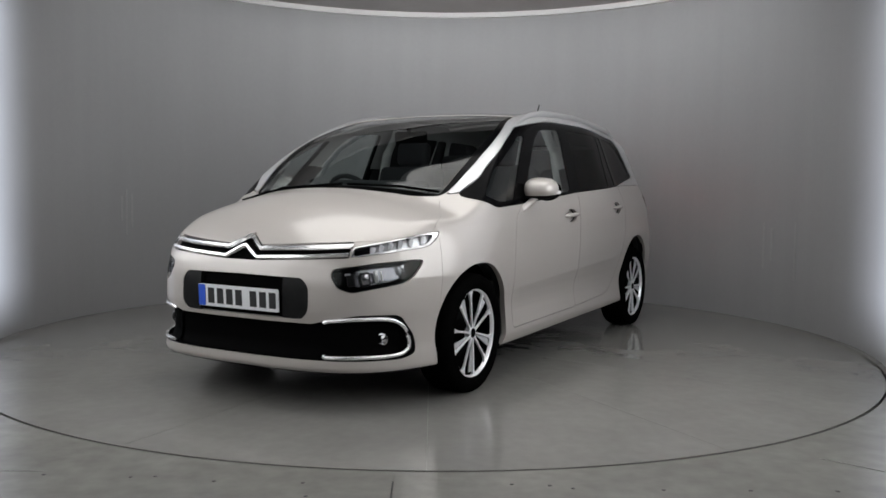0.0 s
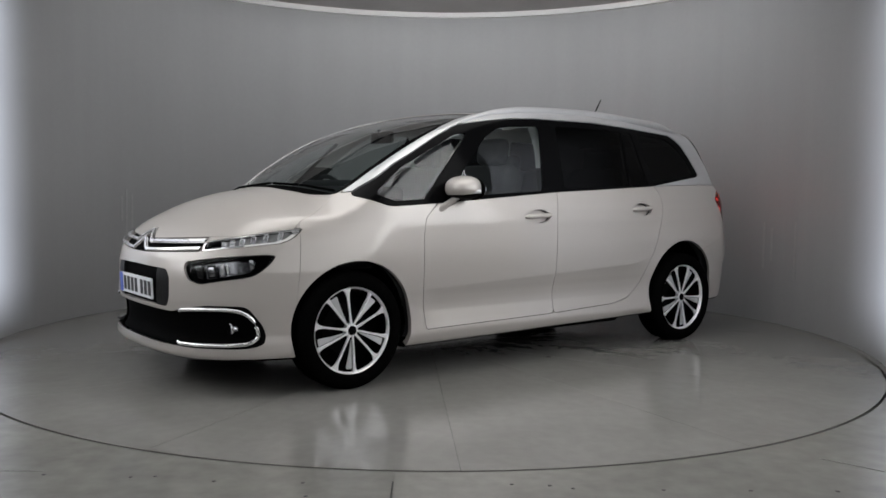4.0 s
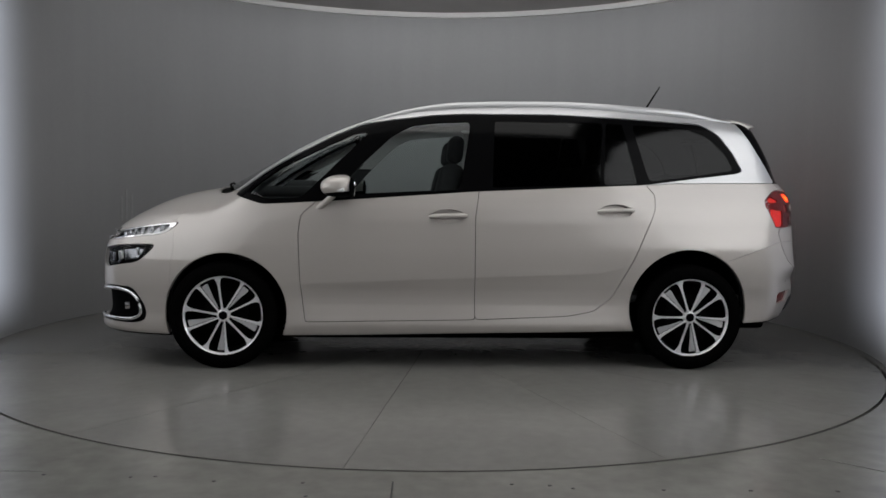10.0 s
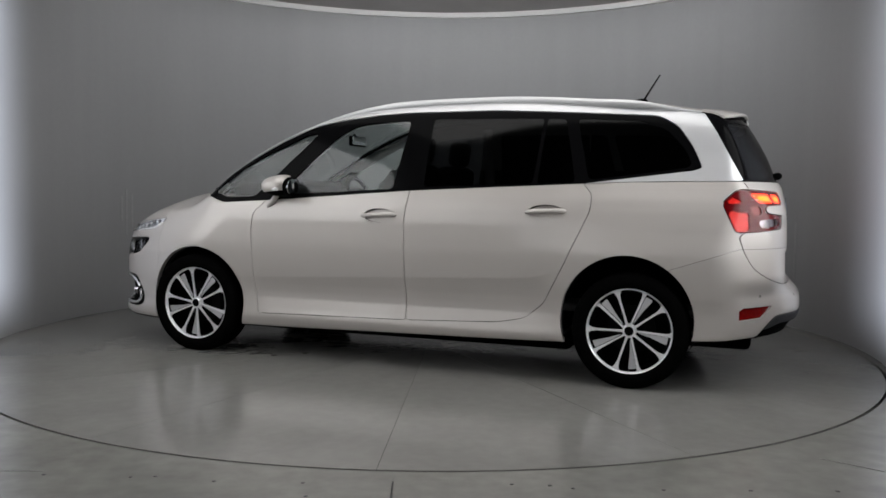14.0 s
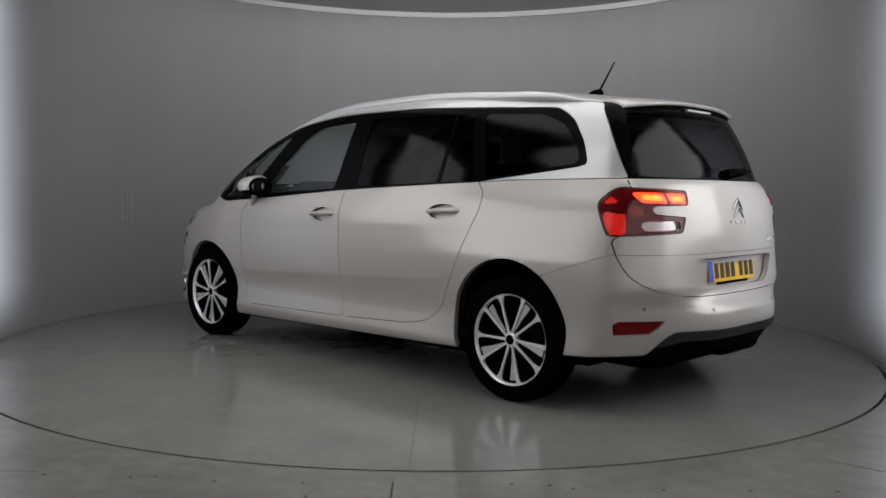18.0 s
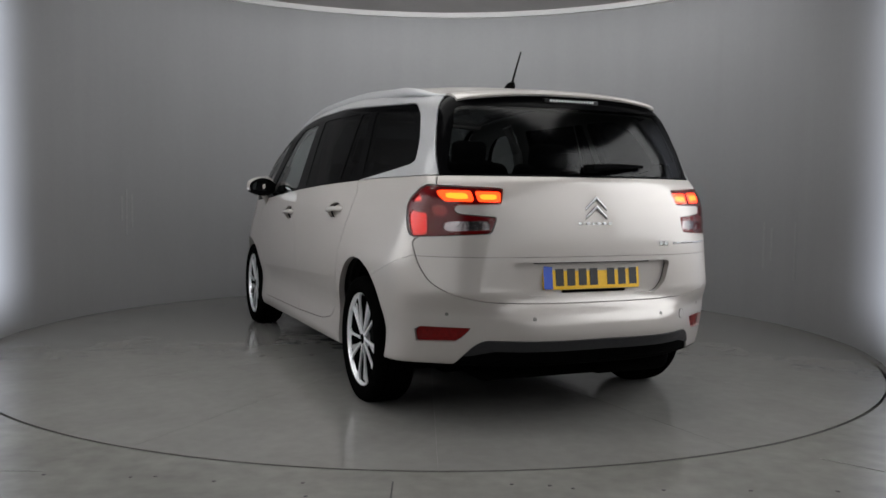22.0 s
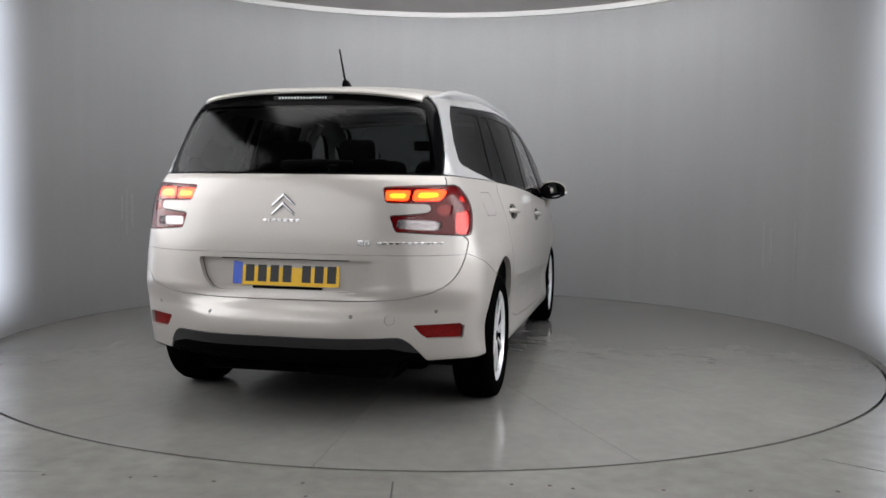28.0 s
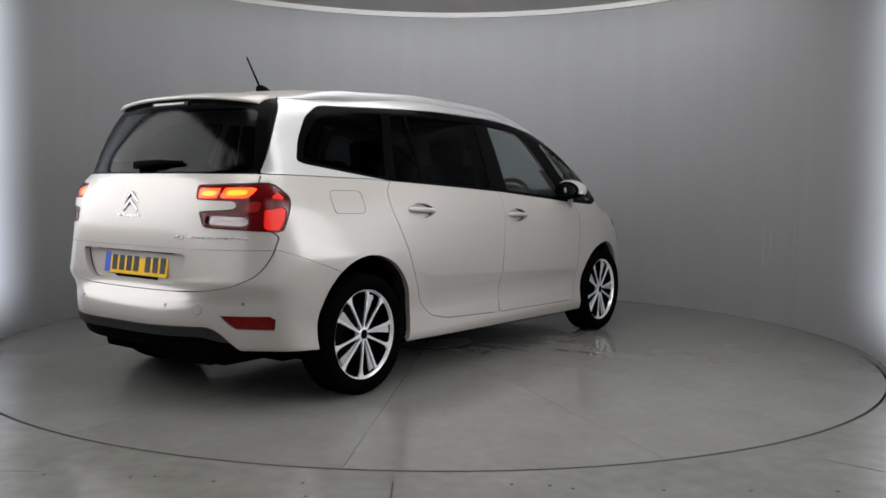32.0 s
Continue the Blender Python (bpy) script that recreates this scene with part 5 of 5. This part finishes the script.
# round tow-eye cover in the rear bumper
p, n = on_end(-0.503, 0.498, False)
bm = lathe([(0.001, 0.0016), (0.022, 0.0014), (0.0232, -0.002)], 28)
bmesh.ops.transform(bm, matrix=Matrix.Translation(p) @ Vector((0, 1, 0)).rotation_difference(n).to_matrix().to_4x4(), verts=list(bm.verts))
cover = part("tow_cover", bm, PAINT, rear_bumper, at=pose(0, 0, 0))
bm = lathe([(0.0232, 0.0010), (0.0245, 0.0010), (0.025, -0.002)], 28)
bmesh.ops.transform(bm, matrix=Matrix.Translation(p) @ Vector((0, 1, 0)).rotation_difference(n).to_matrix().to_4x4(), verts=list(bm.verts))
part("tow_cover_seam", bm, JOINT_SOFT, rear_bumper, at=pose(0, 0, 0))

# parking sensors in the rear bumper
for y, z in ((0.34, 0.515), (-0.34, 0.515), (0.69, 0.530), (-0.69, 0.530)):
    p, n = on_end(y, z, False)
    bm = lathe([(0.001, 0.0012), (0.0085, 0.0010), (0.0105, -0.002)], 20)
    bmesh.ops.transform(bm, matrix=Matrix.Translation(p) @ Vector((0, 1, 0)).rotation_difference(n).to_matrix().to_4x4(), verts=list(bm.verts))
    part("parking_sensor", bm, JOINT_SOFT, rear_bumper, "small round parking sensor", at=pose(0, 0, 0))

# ---- cabin ----
part("cabin_floor", box(2.9, 1.5, 0.05, (-0.5, 0, 0.42), 0.02), TRIM, car)
bm = box(0.62, 1.46, 0.20, (1.20, 0, 0.93), 0.08, 4)
box(0.5, 1.44, 0.3, (1.15, 0, 0.78), 0.08, 3, bm=bm)
part("dashboard", bm, TRIM, car, "dark dashboard")
part("dashboard_top", box(0.46, 1.16, 0.09, (1.10, 0, 1.055), 0.04, 3), TRIM, car, "dark soft dashboard top")
part("instrument_hood", box(0.20, 0.62, 0.08, (1.02, 0, 1.10), 0.035, 3), TRIM, car)
bm = bmesh.new()
tor = []
for i in range(36):
    a = 2 * math.pi * i / 36
    tor.append(Vector((0, 0.185 * math.cos(a), 0.185 * math.sin(a))))
bm = tube(tor + [tor[0]], 0.016, 8)
box(0.05, 0.14, 0.12, (0.02, 0, 0), 0.03, 3, bm=bm)
box(0.03, 0.34, 0.035, (0.01, 0, -0.01), 0.01, 2, bm=bm)
bmesh.ops.transform(bm, matrix=Matrix.Translation((0.80, -0.37, 1.00)) @ pose(0, 0, 0, 0, 24, 0), verts=list(bm.verts))
part("steering_wheel", bm, TRIM, car, "black steering wheel")


def seat(x, y, wide=0.50, low=0.0):
    """Cushion, backrest and headrest."""
    cush = part("seat_cushion", box(0.52, wide, 0.17, (x, y, 0.60), 0.06, 3), FABRIC, car, "dark fabric seat")
    bm = box(0.14, wide, 0.66, (x - 0.30, y, 0.93), 0.055, 3, rot=Matrix.Rotation(radians(-14), 3, "Y"))
    part("backrest", bm, FABRIC, cush, at=pose(0, 0, 0))
    bm = box(0.10, 0.26, 0.18, (x - 0.39, y, 1.345 - low), 0.045, 3, rot=Matrix.Rotation(radians(-8), 3, "Y"))
    tube([(x - 0.38, y - 0.06, 1.2), (x - 0.39, y - 0.06, 1.3)], 0.006, 8, bm=bm)
    tube([(x - 0.38, y + 0.06, 1.2), (x - 0.39, y + 0.06, 1.3)], 0.006, 8, bm=bm)
    part("headrest", bm, FABRIC, cush, at=pose(0, 0, 0))


for x, y, w in ((0.40, 0.37, 0.52), (0.40, -0.37, 0.52), (-0.50, 0.50, 0.44), (-0.50, 0.0, 0.44), (-0.50, -0.50, 0.44)):
    seat(x, y, w, 0.0 if x > 0 else 0.06 if y else 0.17)
bm = box(0.03, 0.24, 0.075, (0.66, 0, 1.425), 0.012, 2)
tube([(0.67, 0, 1.445), (0.69, 0, 1.475)], 0.012, 8, bm=bm)
inner_mirror = part("rear_view_mirror", bm, BLACK_PLASTIC, car, "rear view mirror behind the windscreen")
part("mirror_glass", box(0.004, 0.215, 0.055, (0.644, 0, 1.425), 0.0015, 1), SCREEN_GLASS, inner_mirror, at=pose(0, 0, 0))
for s in (1, -1):
    part("pillar_trim", tube([(-0.11, s * 0.745, 1.05), (-0.12, s * 0.69, 1.35), (-0.13, s * 0.60, 1.53)], 0.035, 10), HEADLINER, car)
    part("door_card", box(1.0, 0.06, 0.45, (0.42, s * 0.80, 0.80), 0.025, 2), TRIM, car)

# ---- what moves: the turntable turns with the car on it ----
SECONDS = [0, 0.5, 1, 1.5, 2, 3, 4, 5, 6, 7, 8, 9, 10, 11, 12, 13, 14, 15, 16, 17, 18, 19, 20, 21, 22, 23, 24, 25, 26, 27, 28, 29, 30, 31, 32]


def heading(t):
    """Degrees of the turntable at t seconds: an almost even turn."""
    return 239.879 - 5.80627 * t + 7.844e-3 * t ** 2 - 5.4446e-4 * t ** 3 + 8.8e-6 * t ** 4


def motions():
    rows = [(t, pose(0, 0, 0, 0, 0, heading(t))) for t in SECONDS]
    walk(car, rows)
    walk(turntable, rows)


motions()
